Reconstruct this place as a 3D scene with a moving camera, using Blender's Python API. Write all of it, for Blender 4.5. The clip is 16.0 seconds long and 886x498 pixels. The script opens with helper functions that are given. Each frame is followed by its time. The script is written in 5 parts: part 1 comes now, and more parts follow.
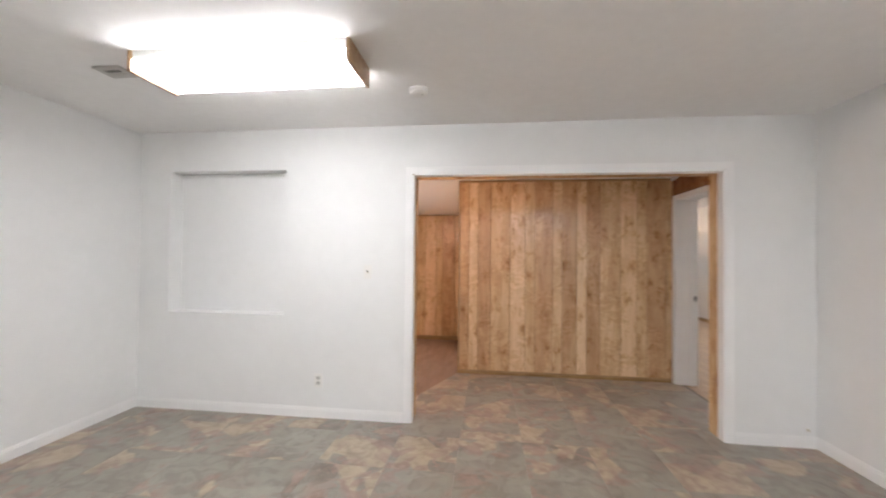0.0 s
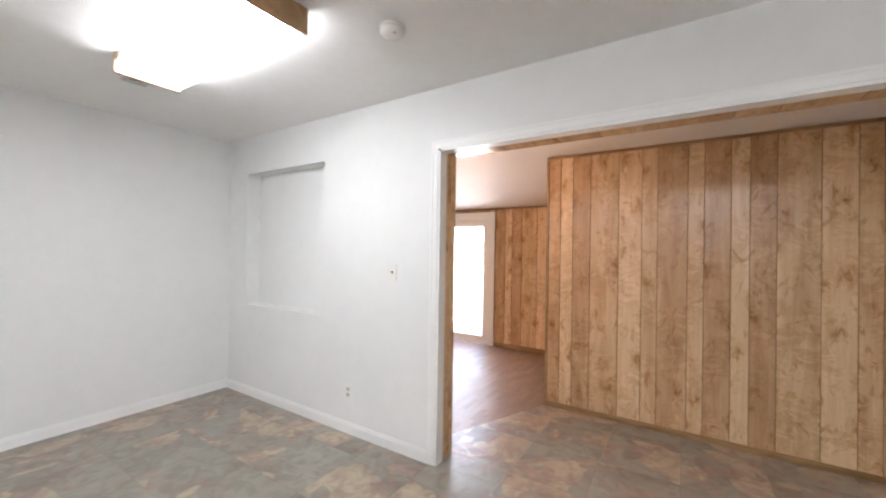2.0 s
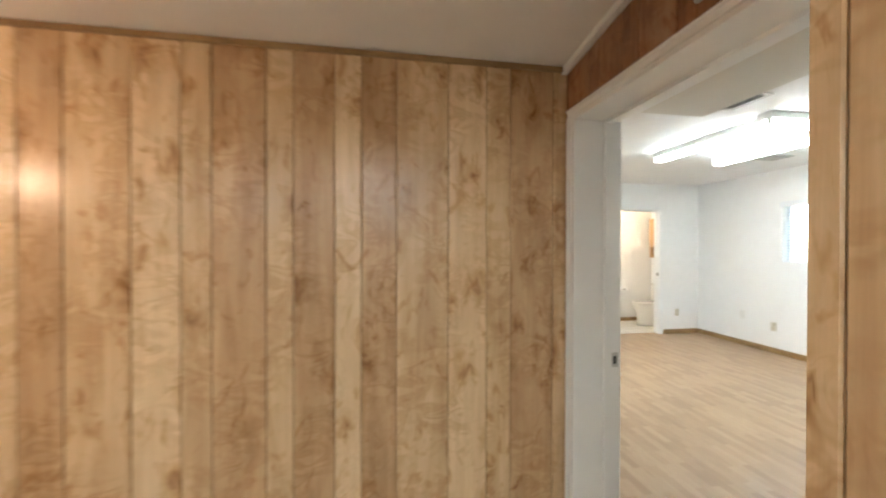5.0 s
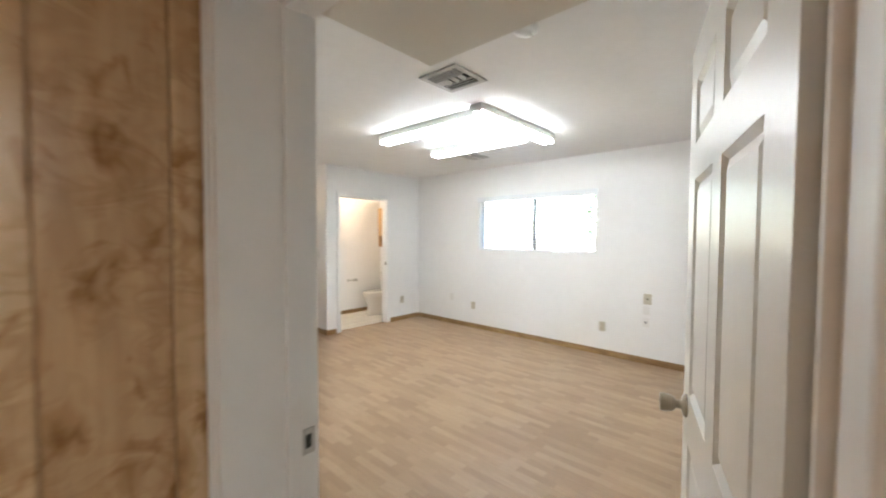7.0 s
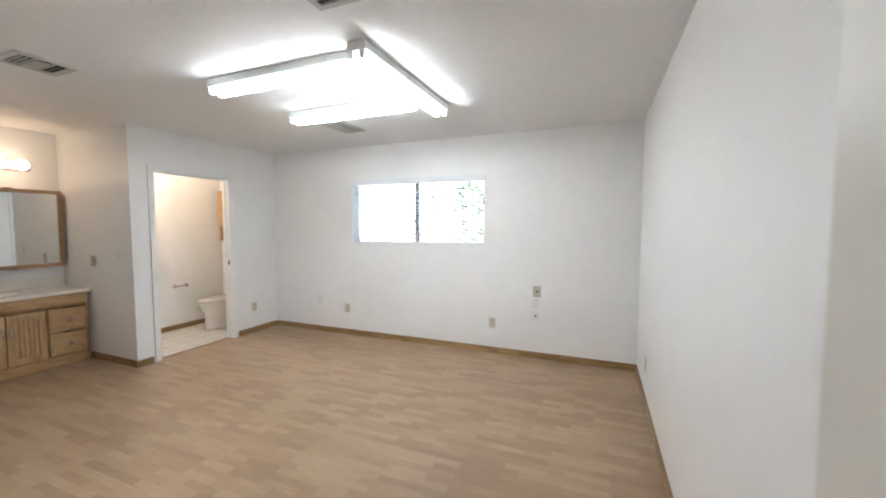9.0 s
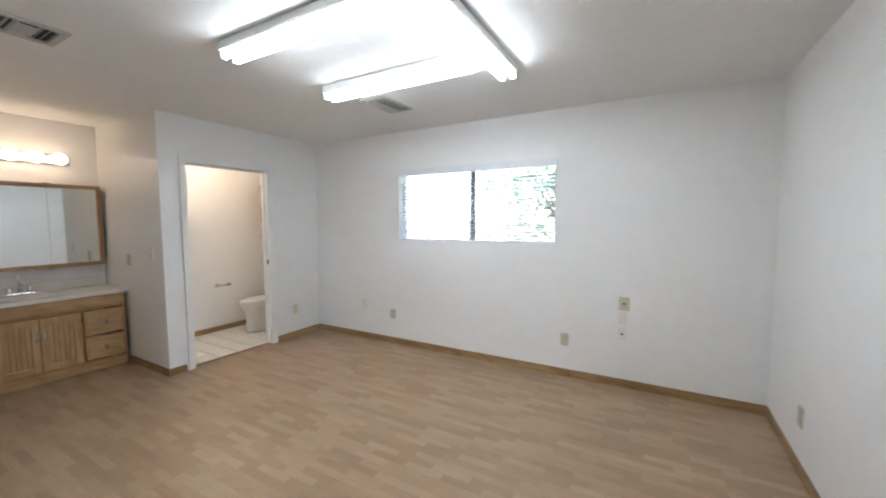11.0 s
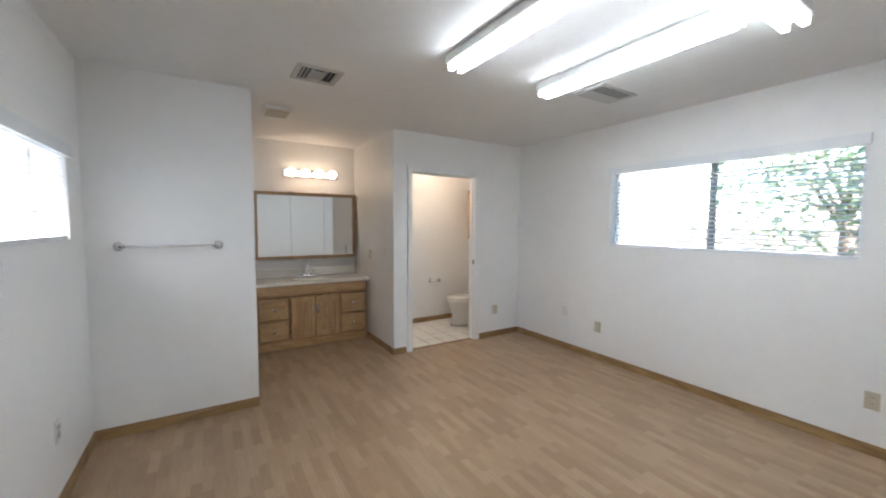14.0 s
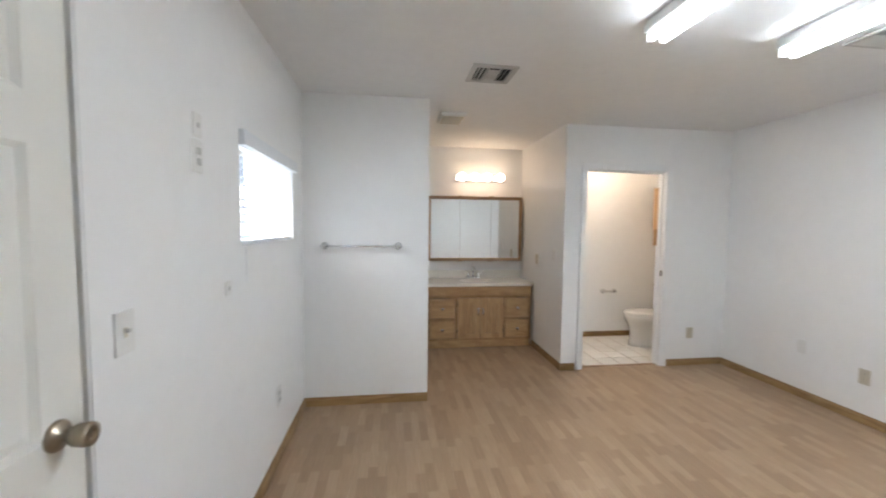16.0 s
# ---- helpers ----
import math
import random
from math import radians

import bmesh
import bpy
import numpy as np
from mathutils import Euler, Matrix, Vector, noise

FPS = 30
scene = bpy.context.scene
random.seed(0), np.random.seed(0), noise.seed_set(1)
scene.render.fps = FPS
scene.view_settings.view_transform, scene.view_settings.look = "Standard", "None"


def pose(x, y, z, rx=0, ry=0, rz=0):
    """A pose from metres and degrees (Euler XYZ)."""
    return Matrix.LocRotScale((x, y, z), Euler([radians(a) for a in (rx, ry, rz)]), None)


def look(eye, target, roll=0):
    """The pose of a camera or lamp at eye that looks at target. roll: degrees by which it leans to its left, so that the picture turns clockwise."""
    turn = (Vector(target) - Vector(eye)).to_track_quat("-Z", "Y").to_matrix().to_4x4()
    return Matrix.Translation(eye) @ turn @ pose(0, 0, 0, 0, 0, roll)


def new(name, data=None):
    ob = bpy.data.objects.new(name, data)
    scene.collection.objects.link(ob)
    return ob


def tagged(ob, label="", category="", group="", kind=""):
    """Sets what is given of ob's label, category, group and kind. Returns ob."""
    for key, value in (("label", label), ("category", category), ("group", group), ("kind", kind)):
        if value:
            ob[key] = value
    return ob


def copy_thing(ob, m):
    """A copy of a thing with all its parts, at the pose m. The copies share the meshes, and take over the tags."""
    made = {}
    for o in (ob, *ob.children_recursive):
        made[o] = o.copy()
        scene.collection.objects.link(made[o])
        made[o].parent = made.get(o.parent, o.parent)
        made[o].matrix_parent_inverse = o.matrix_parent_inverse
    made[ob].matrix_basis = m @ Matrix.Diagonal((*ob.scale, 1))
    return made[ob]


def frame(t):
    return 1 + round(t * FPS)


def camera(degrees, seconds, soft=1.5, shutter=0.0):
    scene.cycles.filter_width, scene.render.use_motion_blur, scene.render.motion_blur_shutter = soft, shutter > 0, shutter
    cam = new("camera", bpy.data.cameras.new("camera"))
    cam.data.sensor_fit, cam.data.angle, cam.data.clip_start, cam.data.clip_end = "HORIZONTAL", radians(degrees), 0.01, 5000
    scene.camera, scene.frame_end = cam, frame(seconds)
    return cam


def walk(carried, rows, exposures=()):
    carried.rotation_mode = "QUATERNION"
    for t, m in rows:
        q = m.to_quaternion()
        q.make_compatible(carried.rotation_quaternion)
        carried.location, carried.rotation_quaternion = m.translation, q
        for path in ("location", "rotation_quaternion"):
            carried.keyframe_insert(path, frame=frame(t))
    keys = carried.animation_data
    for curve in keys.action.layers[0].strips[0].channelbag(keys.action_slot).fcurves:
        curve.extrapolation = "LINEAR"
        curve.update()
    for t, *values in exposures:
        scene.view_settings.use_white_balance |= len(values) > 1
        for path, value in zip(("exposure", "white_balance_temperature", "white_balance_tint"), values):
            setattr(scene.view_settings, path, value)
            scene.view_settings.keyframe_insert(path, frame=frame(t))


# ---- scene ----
cam = camera(98.9, 16.0, soft=1.9, shutter=0.5)
PATH = [
    (0, (0.648, 0.797, 1.370), (0.417, 2.783, 1.404), 0.6),
    (0.5, (0.872, 0.990, 1.387), (0.248, 2.890, 1.399), 1.1),
    (1, (1.033, 1.232, 1.388), (0.160, 3.031, 1.406), 1.2),
    (1.5, (1.239, 1.492, 1.389), (0.203, 3.202, 1.406), 1.1),
    (2, (1.382, 1.816, 1.377), (0.305, 3.501, 1.392), 0.9),
    (2.5, (1.454, 2.154, 1.400), (0.445, 3.881, 1.411), 0.8),
    (3, (1.499, 2.515, 1.407), (0.671, 4.335, 1.413), 0.4),
    (3.5, (1.581, 2.823, 1.423), (0.950, 4.720, 1.417), 0.4),
    (4, (1.657, 3.121, 1.443), (1.315, 5.092, 1.432), 0.2),
    (4.5, (1.714, 3.373, 1.439), (1.717, 5.373, 1.428), 0.2),
    (5, (1.834, 3.632, 1.439), (2.173, 5.603, 1.426), 0.1),
    (5.2, (1.910, 3.732, 1.439), (2.348, 5.683, 1.416), 0.6),
    (7.3, (2.497, 4.397, 1.457), (4.103, 5.586, 1.385), 0.1),
    (7.5, (2.561, 4.479, 1.451), (4.238, 5.566, 1.381), 0.1),
    (8, (2.726, 4.582, 1.449), (4.532, 5.437, 1.371), 0.2),
    (8.2, (2.784, 4.622, 1.458), (4.623, 5.403, 1.362), 0.1),
    (10.3, (3.323, 5.129, 1.465), (5.167, 5.889, 1.318), -0.0),
    (10.5, (3.403, 5.136, 1.466), (5.222, 5.953, 1.312), -0.1),
    (11, (3.555, 5.215, 1.468), (5.289, 6.201, 1.318), -0.2),
    (11.5, (3.606, 5.272, 1.451), (5.243, 6.413, 1.314), -0.1),
    (12, (3.617, 5.323, 1.443), (5.155, 6.595, 1.312), -0.0),
    (12.5, (3.606, 5.360, 1.445), (5.032, 6.756, 1.315), 0.1),
    (13, (3.616, 5.390, 1.457), (4.915, 6.905, 1.323), 0.1),
    (13.5, (3.616, 5.396, 1.458), (4.800, 7.003, 1.325), 0.2),
    (14, (3.595, 5.400, 1.455), (4.647, 7.097, 1.325), 0.3),
    (14.5, (3.592, 5.428, 1.453), (4.516, 7.197, 1.324), 0.3),
    (15, (3.636, 5.532, 1.456), (4.386, 7.382, 1.329), 0.4),
    (15.5, (3.633, 5.597, 1.459), (4.151, 7.524, 1.335), 0.6),
    (16, (3.610, 5.601, 1.461), (3.876, 7.580, 1.339), 0.6),
]
EXPOSURES = [(0.0, 4.25, 6450, 18), (1.0, 4.28, 6350, 18), (2.0, 4.25, 6300, 17), (3.0, 4.08, 6400, 14), (3.6, 4.05, 6350, 13), (4.5, 4.15, 6450, 9), (5.2, 4.5, 6550, 5), (7.3, 3.98, 6600, 11), (8.2, 3.92, 6550, 12),
             (10.5, 3.5, 6250, 12), (12.0, 3.5, 6250, 12), (13.2, 3.44, 6250, 12), (14.0, 3.37, 6250, 12), (15.0, 3.5, 6270, 12), (16.0, 3.67, 6300, 12)]
walk(cam, [(t, look(eye, target, roll)) for t, eye, target, roll in PATH], EXPOSURES)

# ---- light ----
world = bpy.data.worlds.new("world")
scene.world = world
world.use_nodes = True
_wn = world.node_tree
_sky = _wn.nodes.new("ShaderNodeTexSky")
_sky.sky_type, _sky.sun_disc = "NISHITA", False
_sky.sun_elevation, _sky.sun_rotation = radians(50), radians(203)
_wn.links.new(_sky.outputs[0], _wn.nodes["Background"].inputs[0])
_wn.nodes["Background"].inputs[1].default_value = 0.14
sun_data = bpy.data.lights.new("sun", "SUN")
sun_data.energy, sun_data.angle, sun_data.color = 4.0, radians(0.5), (1, 0.95, 0.88)
sun = new("sun", sun_data)
sun.matrix_world = look((0, 0, 20), (3.0, 7.0, 10.9))

# daylight of the sky through the sliding door and the small window
def daylight(name, width, height, energy, tint, eye, target):
    data = bpy.data.lights.new(name, "AREA")
    data.shape, data.size, data.size_y = "RECTANGLE", width, height
    data.energy, data.color = energy, tint
    new(name, data).matrix_world = look(eye, target)


daylight("door_daylight", 1.2, 1.35, 2.4, (1.0, 0.96, 0.93), (-1.775, 7.25, 1.12), (-1.775, 6.0, 1.0))
daylight("window_daylight", 0.88, 0.47, 0.28, (0.72, 0.86, 1.0), (2.66, 7.94, 1.61), (4.0, 7.94, 1.5))


# ---- materials ----
def mat(name, color, rough=0.5, metal=0.0, grain=0.0, grain_scale=60.0, bump=0.0, bump_scale=200.0, mottle=0.0, mottle_scale=2.0,
        glow=0.0, glow_color=None, random_tint=0.0):
    m = bpy.data.materials.new(name)
    m.use_nodes = True
    nt = m.node_tree
    b = nt.nodes["Principled BSDF"]
    b.inputs["Base Color"].default_value = (*color, 1)
    b.inputs["Roughness"].default_value = rough
    b.inputs["Metallic"].default_value = metal
    co = nt.nodes.new("ShaderNodeTexCoord")
    src = None
    for amount, size in ((mottle, mottle_scale), (grain, grain_scale)):
        if amount:
            n = nt.nodes.new("ShaderNodeTexNoise")
            n.inputs["Scale"].default_value, n.inputs["Detail"].default_value = size, 4
            nt.links.new(co.outputs["Object"], n.inputs["Vector"])
            r = nt.nodes.new("ShaderNodeMapRange")
            r.inputs[1].default_value, r.inputs[2].default_value = 0.3, 0.7
            r.inputs[3].default_value, r.inputs[4].default_value = 1 - amount, 1 + amount
            nt.links.new(n.outputs[0], r.inputs[0])
            v = nt.nodes.new("ShaderNodeVectorMath")
            v.operation = "MULTIPLY"
            if src:
                nt.links.new(src, v.inputs[0])
            else:
                v.inputs[0].default_value = color
            nt.links.new(r.outputs[0], v.inputs[1])
            src = v.outputs[0]
    if src:
        nt.links.new(src, b.inputs["Base Color"])
    if bump:
        n = nt.nodes.new("ShaderNodeTexNoise")
        n.inputs["Scale"].default_value, n.inputs["Detail"].default_value = bump_scale, 3
        nt.links.new(co.outputs["Object"], n.inputs["Vector"])
        bp = nt.nodes.new("ShaderNodeBump")
        bp.inputs["Strength"].default_value, bp.inputs["Distance"].default_value = bump, 0.003
        nt.links.new(n.outputs[0], bp.inputs["Height"])
        nt.links.new(bp.outputs[0], b.inputs["Normal"])
    if glow:
        b.inputs["Emission Color"].default_value = (*(glow_color or color), 1)
        b.inputs["Emission Strength"].default_value = glow
    return m


def ramp(nt, fac, stops):
    r = nt.nodes.new("ShaderNodeValToRGB")
    e = r.color_ramp.elements
    while len(e) < len(stops):
        e.new(0.5)
    for el, (p, c) in zip(e, stops):
        el.position, el.color = p, (*c, 1)
    nt.links.new(fac, r.inputs[0])
    return r.outputs[0]


def mixc(nt, fac, a, b, mode="MIX"):
    n = nt.nodes.new("ShaderNodeMix")
    n.data_type, n.blend_type = "RGBA", mode
    for sock, v in ((n.inputs[0], fac), (n.inputs[6], a), (n.inputs[7], b)):
        if isinstance(v, (int, float)):
            sock.default_value = v
        elif isinstance(v, tuple):
            sock.default_value = (*v, 1)
        else:
            nt.links.new(v, sock)
    return n.outputs[2]


def math2(nt, op, a, b=0.0, c=0.0):
    n = nt.nodes.new("ShaderNodeMath")
    n.operation = op
    for sock, v in zip(n.inputs, (a, b, c)):
        if isinstance(v, (int, float)):
            sock.default_value = v
        else:
            nt.links.new(v, sock)
    return n.outputs[0]


def wood_material(name, light, mid, dark, along="Z", scale=1.0, rough=0.35, tint=0.25, figure=1.0, bump=0.15):
    """Wood with grain along one axis, blotchy figure; each piece takes its own shift and tint."""
    m = bpy.data.materials.new(name)
    m.use_nodes = True
    nt = m.node_tree
    b = nt.nodes["Principled BSDF"]
    co = nt.nodes.new("ShaderNodeTexCoord")
    info = nt.nodes.new("ShaderNodeObjectInfo")
    geo = nt.nodes.new("ShaderNodeNewGeometry")
    rnd = math2(nt, "ADD", info.outputs["Random"], geo.outputs["Random Per Island"])
    shift = nt.nodes.new("ShaderNodeVectorMath")
    shift.operation = "MULTIPLY_ADD"
    comb = nt.nodes.new("ShaderNodeCombineXYZ")
    for k in range(3):
        nt.links.new(rnd, comb.inputs[k])
    shift.inputs[1].default_value = (13.1, 7.7, 19.3)
    nt.links.new(comb.outputs[0], shift.inputs[0])
    nt.links.new(co.outputs["Object"], shift.inputs[2])

    def tex(sx, kind="ShaderNodeTexNoise", stretch=8.0, detail=4, dist=0.0):
        mp = nt.nodes.new("ShaderNodeMapping")
        s = [sx * scale] * 3
        s["XYZ".index(along)] = sx * scale / stretch
        mp.inputs["Scale"].default_value = s
        nt.links.new(shift.outputs[0], mp.inputs[0])
        n = nt.nodes.new(kind)
        n.inputs["Scale"].default_value = 1.0
        if kind == "ShaderNodeTexNoise":
            n.inputs["Detail"].default_value = detail
            n.inputs["Distortion"].default_value = dist
        nt.links.new(mp.outputs[0], n.inputs["Vector"])
        return n.outputs[0]
    base = ramp(nt, tex(8, stretch=4.0, dist=1.1), [(0.3, dark), (0.5, mid), (0.68, light)])
    band = math2(nt, "SINE", math2(nt, "MULTIPLY", tex(5, stretch=2.2, detail=1, dist=0.6), 60.0))
    flame = ramp(nt, math2(nt, "MULTIPLY_ADD", band, 0.5, 0.5), [(0.0, (0.82, 0.79, 0.74)), (0.35, (1, 1, 1))])
    col = mixc(nt, 0.55 * figure, base, flame, "MULTIPLY")
    fine = ramp(nt, tex(160, stretch=30), [(0.3, (0.8, 0.77, 0.72)), (0.65, (1, 1, 1))])
    col = mixc(nt, 0.5, col, fine, "MULTIPLY")
    tone = nt.nodes.new("ShaderNodeMapRange")
    tone.inputs[3].default_value, tone.inputs[4].default_value = 1 - tint, 1 + tint * 0.6
    nt.links.new(math2(nt, "FRACT", math2(nt, "MULTIPLY", rnd, 7.31)), tone.inputs[0])
    sc = nt.nodes.new("ShaderNodeVectorMath")
    sc.operation = "MULTIPLY"
    nt.links.new(col, sc.inputs[0])
    nt.links.new(tone.outputs[0], sc.inputs[1])
    nt.links.new(sc.outputs[0], b.inputs["Base Color"])
    b.inputs["Roughness"].default_value = rough
    bp = nt.nodes.new("ShaderNodeBump")
    bp.inputs["Strength"].default_value, bp.inputs["Distance"].default_value = bump, 0.002
    nt.links.new(tex(120, stretch=20), bp.inputs["Height"])
    nt.links.new(bp.outputs[0], b.inputs["Normal"])
    return m


def panel_material(name, light, mid, dark, along="Z", rough=0.25):
    """Printed birch paneling: smooth fibre, soft cathedral and curly figure, a few feathered brown knots; each board its own shift."""
    m = bpy.data.materials.new(name)
    m.use_nodes = True
    nt = m.node_tree
    b = nt.nodes["Principled BSDF"]
    co = nt.nodes.new("ShaderNodeTexCoord")
    info = nt.nodes.new("ShaderNodeObjectInfo")
    sep = nt.nodes.new("ShaderNodeSeparateXYZ")
    nt.links.new(co.outputs["Object"], sep.inputs[0])
    if along == "Z":
        u, v = math2(nt, "ADD", sep.outputs[0], sep.outputs[1]), sep.outputs[2]
    else:
        u, v = sep.outputs[0], sep.outputs[1]
    flat = nt.nodes.new("ShaderNodeCombineXYZ")
    nt.links.new(math2(nt, "MULTIPLY_ADD", info.outputs["Random"], 17.3, u), flat.inputs[0])
    nt.links.new(math2(nt, "MULTIPLY_ADD", info.outputs["Random"], 41.7, v), flat.inputs[1])

    def tex(su, sv, detail=3, dist=0.0, src=None):
        mp = nt.nodes.new("ShaderNodeMapping")
        mp.inputs["Scale"].default_value = (su, sv, 1)
        nt.links.new((src or flat).outputs[0], mp.inputs[0])
        n = nt.nodes.new("ShaderNodeTexNoise")
        n.inputs["Scale"].default_value, n.inputs["Detail"].default_value, n.inputs["Distortion"].default_value = 1.0, detail, dist
        nt.links.new(mp.outputs[0], n.inputs["Vector"])
        return n
    col = ramp(nt, tex(11, 1.6, 3, 0.7).outputs[0], [(0.3, dark), (0.5, mid), (0.7, light)])
    # long soft streaks and fine fibre
    col = mixc(nt, 0.6, col, ramp(nt, tex(45, 1.5, 2, 0.3).outputs[0], [(0.3, (0.86, 0.83, 0.79)), (0.65, (1, 1, 1))]), "MULTIPLY")
    col = mixc(nt, 0.2, col, ramp(nt, tex(260, 9, 2).outputs[0], [(0.35, (0.85, 0.82, 0.78)), (0.6, (1, 1, 1))]), "MULTIPLY")
    # curly cross figure in patches
    curl = ramp(nt, tex(7, 12, 2, 1.1).outputs[0], [(0.36, (1, 1, 1)), (0.46, (0.86, 0.81, 0.74)), (0.52, (0.92, 0.88, 0.83)), (0.60, (1.04, 1.04, 1.04))])
    patch = ramp(nt, tex(5, 2.6, 2, 0.4).outputs[0], [(0.42, (0, 0, 0)), (0.55, (1, 1, 1))])
    col = mixc(nt, math2(nt, "MULTIPLY", patch, 0.95), col, curl, "MULTIPLY")
    # knots: warped cells, tall and leaning, dark at the heart and feathered outward
    warp = nt.nodes.new("ShaderNodeVectorMath")
    warp.operation = "MULTIPLY_ADD"
    nt.links.new(tex(14, 9, 2, 1.0).outputs["Color"], warp.inputs[0])
    warp.inputs[1].default_value = (0.15, 0.24, 0)
    nt.links.new(flat.outputs[0], warp.inputs[2])
    mp = nt.nodes.new("ShaderNodeMapping")
    mp.inputs["Scale"].default_value, mp.inputs["Rotation"].default_value = (6.4, 3.4, 1), (0, 0, 0.25)
    nt.links.new(warp.outputs[0], mp.inputs[0])
    vo = nt.nodes.new("ShaderNodeTexVoronoi")
    vo.voronoi_dimensions = "2D"
    vo.inputs["Scale"].default_value = 1.0
    nt.links.new(mp.outputs[0], vo.inputs["Vector"])
    cell = nt.nodes.new("ShaderNodeSeparateColor")
    nt.links.new(vo.outputs["Color"], cell.inputs[0])
    reach = math2(nt, "DIVIDE", vo.outputs["Distance"], math2(nt, "MULTIPLY_ADD", cell.outputs[1], 1.1, 0.35))
    knot = ramp(nt, reach, [(0.0, (0.40, 0.27, 0.18)), (0.06, (0.56, 0.42, 0.30)), (0.13, (0.78, 0.68, 0.55)), (0.3, (1, 1, 1))])
    col = mixc(nt, math2(nt, "MULTIPLY", math2(nt, "GREATER_THAN", cell.outputs[0], 0.42), 0.8), col, knot, "MULTIPLY")
    # brown feathered smudges beside the knots
    smudge = ramp(nt, tex(11, 5.5, 3, 1.8).outputs[0], [(0.58, (1, 1, 1)), (0.66, (0.80, 0.70, 0.58)), (0.74, (0.66, 0.53, 0.40))])
    col = mixc(nt, 0.75, col, smudge, "MULTIPLY")
    rings = math2(nt, "MULTIPLY_ADD", math2(nt, "SINE", math2(nt, "MULTIPLY", vo.outputs["Distance"], 38.0)), 0.5, 0.5)
    halo = ramp(nt, vo.outputs["Distance"], [(0.1, (0, 0, 0)), (0.2, (0.6, 0.6, 0.6)), (0.5, (0, 0, 0))])
    col = mixc(nt, halo, col, ramp(nt, rings, [(0.0, (0.88, 0.84, 0.78)), (0.6, (1, 1, 1))]), "MULTIPLY")
    tone = nt.nodes.new("ShaderNodeMapRange")
    tone.inputs[3].default_value, tone.inputs[4].default_value = 0.95, 1.04
    nt.links.new(math2(nt, "FRACT", math2(nt, "MULTIPLY", info.outputs["Random"], 7.31)), tone.inputs[0])
    sc = nt.nodes.new("ShaderNodeVectorMath")
    sc.operation = "MULTIPLY"
    nt.links.new(col, sc.inputs[0])
    nt.links.new(tone.outputs[0], sc.inputs[1])
    nt.links.new(sc.outputs[0], b.inputs["Base Color"])
    b.inputs["Roughness"].default_value = rough
    bp = nt.nodes.new("ShaderNodeBump")
    bp.inputs["Strength"].default_value, bp.inputs["Distance"].default_value = 0.08, 0.001
    nt.links.new(tex(120, 5).outputs[0], bp.inputs["Height"])
    nt.links.new(bp.outputs[0], b.inputs["Normal"])
    return m


def laminate_material(name, light, mid, dark, rough):
    """Three-strip laminate: short staves along y, each with its own tone and fine grain."""
    m = bpy.data.materials.new(name)
    m.use_nodes = True
    nt = m.node_tree
    b = nt.nodes["Principled BSDF"]
    co = nt.nodes.new("ShaderNodeTexCoord")
    mp = nt.nodes.new("ShaderNodeMapping")
    mp.inputs["Rotation"].default_value = (0, 0, radians(90))
    nt.links.new(co.outputs["Object"], mp.inputs[0])
    br = nt.nodes.new("ShaderNodeTexBrick")
    br.offset, br.squash = 0.37, 1.0
    br.inputs["Scale"].default_value = 1.0
    br.inputs["Brick Width"].default_value, br.inputs["Row Height"].default_value = 0.25, 0.056
    br.inputs["Mortar Size"].default_value, br.inputs["Bias"].default_value = 0.0006, 0.0
    br.inputs["Color1"].default_value, br.inputs["Color2"].default_value = (0, 0, 0, 1), (1, 1, 1, 1)
    br.inputs["Mortar"].default_value = (0.2, 0.2, 0.2, 1)
    nt.links.new(mp.outputs[0], br.inputs["Vector"])
    tone = ramp(nt, br.outputs["Color"], [(0.0, dark), (0.45, mid), (1.0, light)])
    g = nt.nodes.new("ShaderNodeMapping")
    g.inputs["Scale"].default_value = (150, 7, 10)
    nt.links.new(co.outputs["Object"], g.inputs[0])
    n = nt.nodes.new("ShaderNodeTexNoise")
    n.inputs["Scale"].default_value, n.inputs["Detail"].default_value = 1.0, 4
    nt.links.new(g.outputs[0], n.inputs["Vector"])
    fine = ramp(nt, n.outputs[0], [(0.3, (0.82, 0.8, 0.77)), (0.7, (1.06, 1.06, 1.06))])
    col = mixc(nt, 0.7, tone, fine, "MULTIPLY")
    n2 = nt.nodes.new("ShaderNodeTexNoise")
    n2.inputs["Scale"].default_value, n2.inputs["Detail"].default_value = 1.3, 3
    nt.links.new(co.outputs["Object"], n2.inputs["Vector"])
    wear = ramp(nt, n2.outputs[0], [(0.3, (0.93, 0.92, 0.91)), (0.7, (1, 1, 1))])
    nt.links.new(mixc(nt, 1.0, col, wear, "MULTIPLY"), b.inputs["Base Color"])
    rr = nt.nodes.new("ShaderNodeMapRange")
    rr.inputs[3].default_value, rr.inputs[4].default_value = rough - 0.06, rough + 0.08
    nt.links.new(n2.outputs[0], rr.inputs[0])
    nt.links.new(rr.outputs[0], b.inputs["Roughness"])
    return m


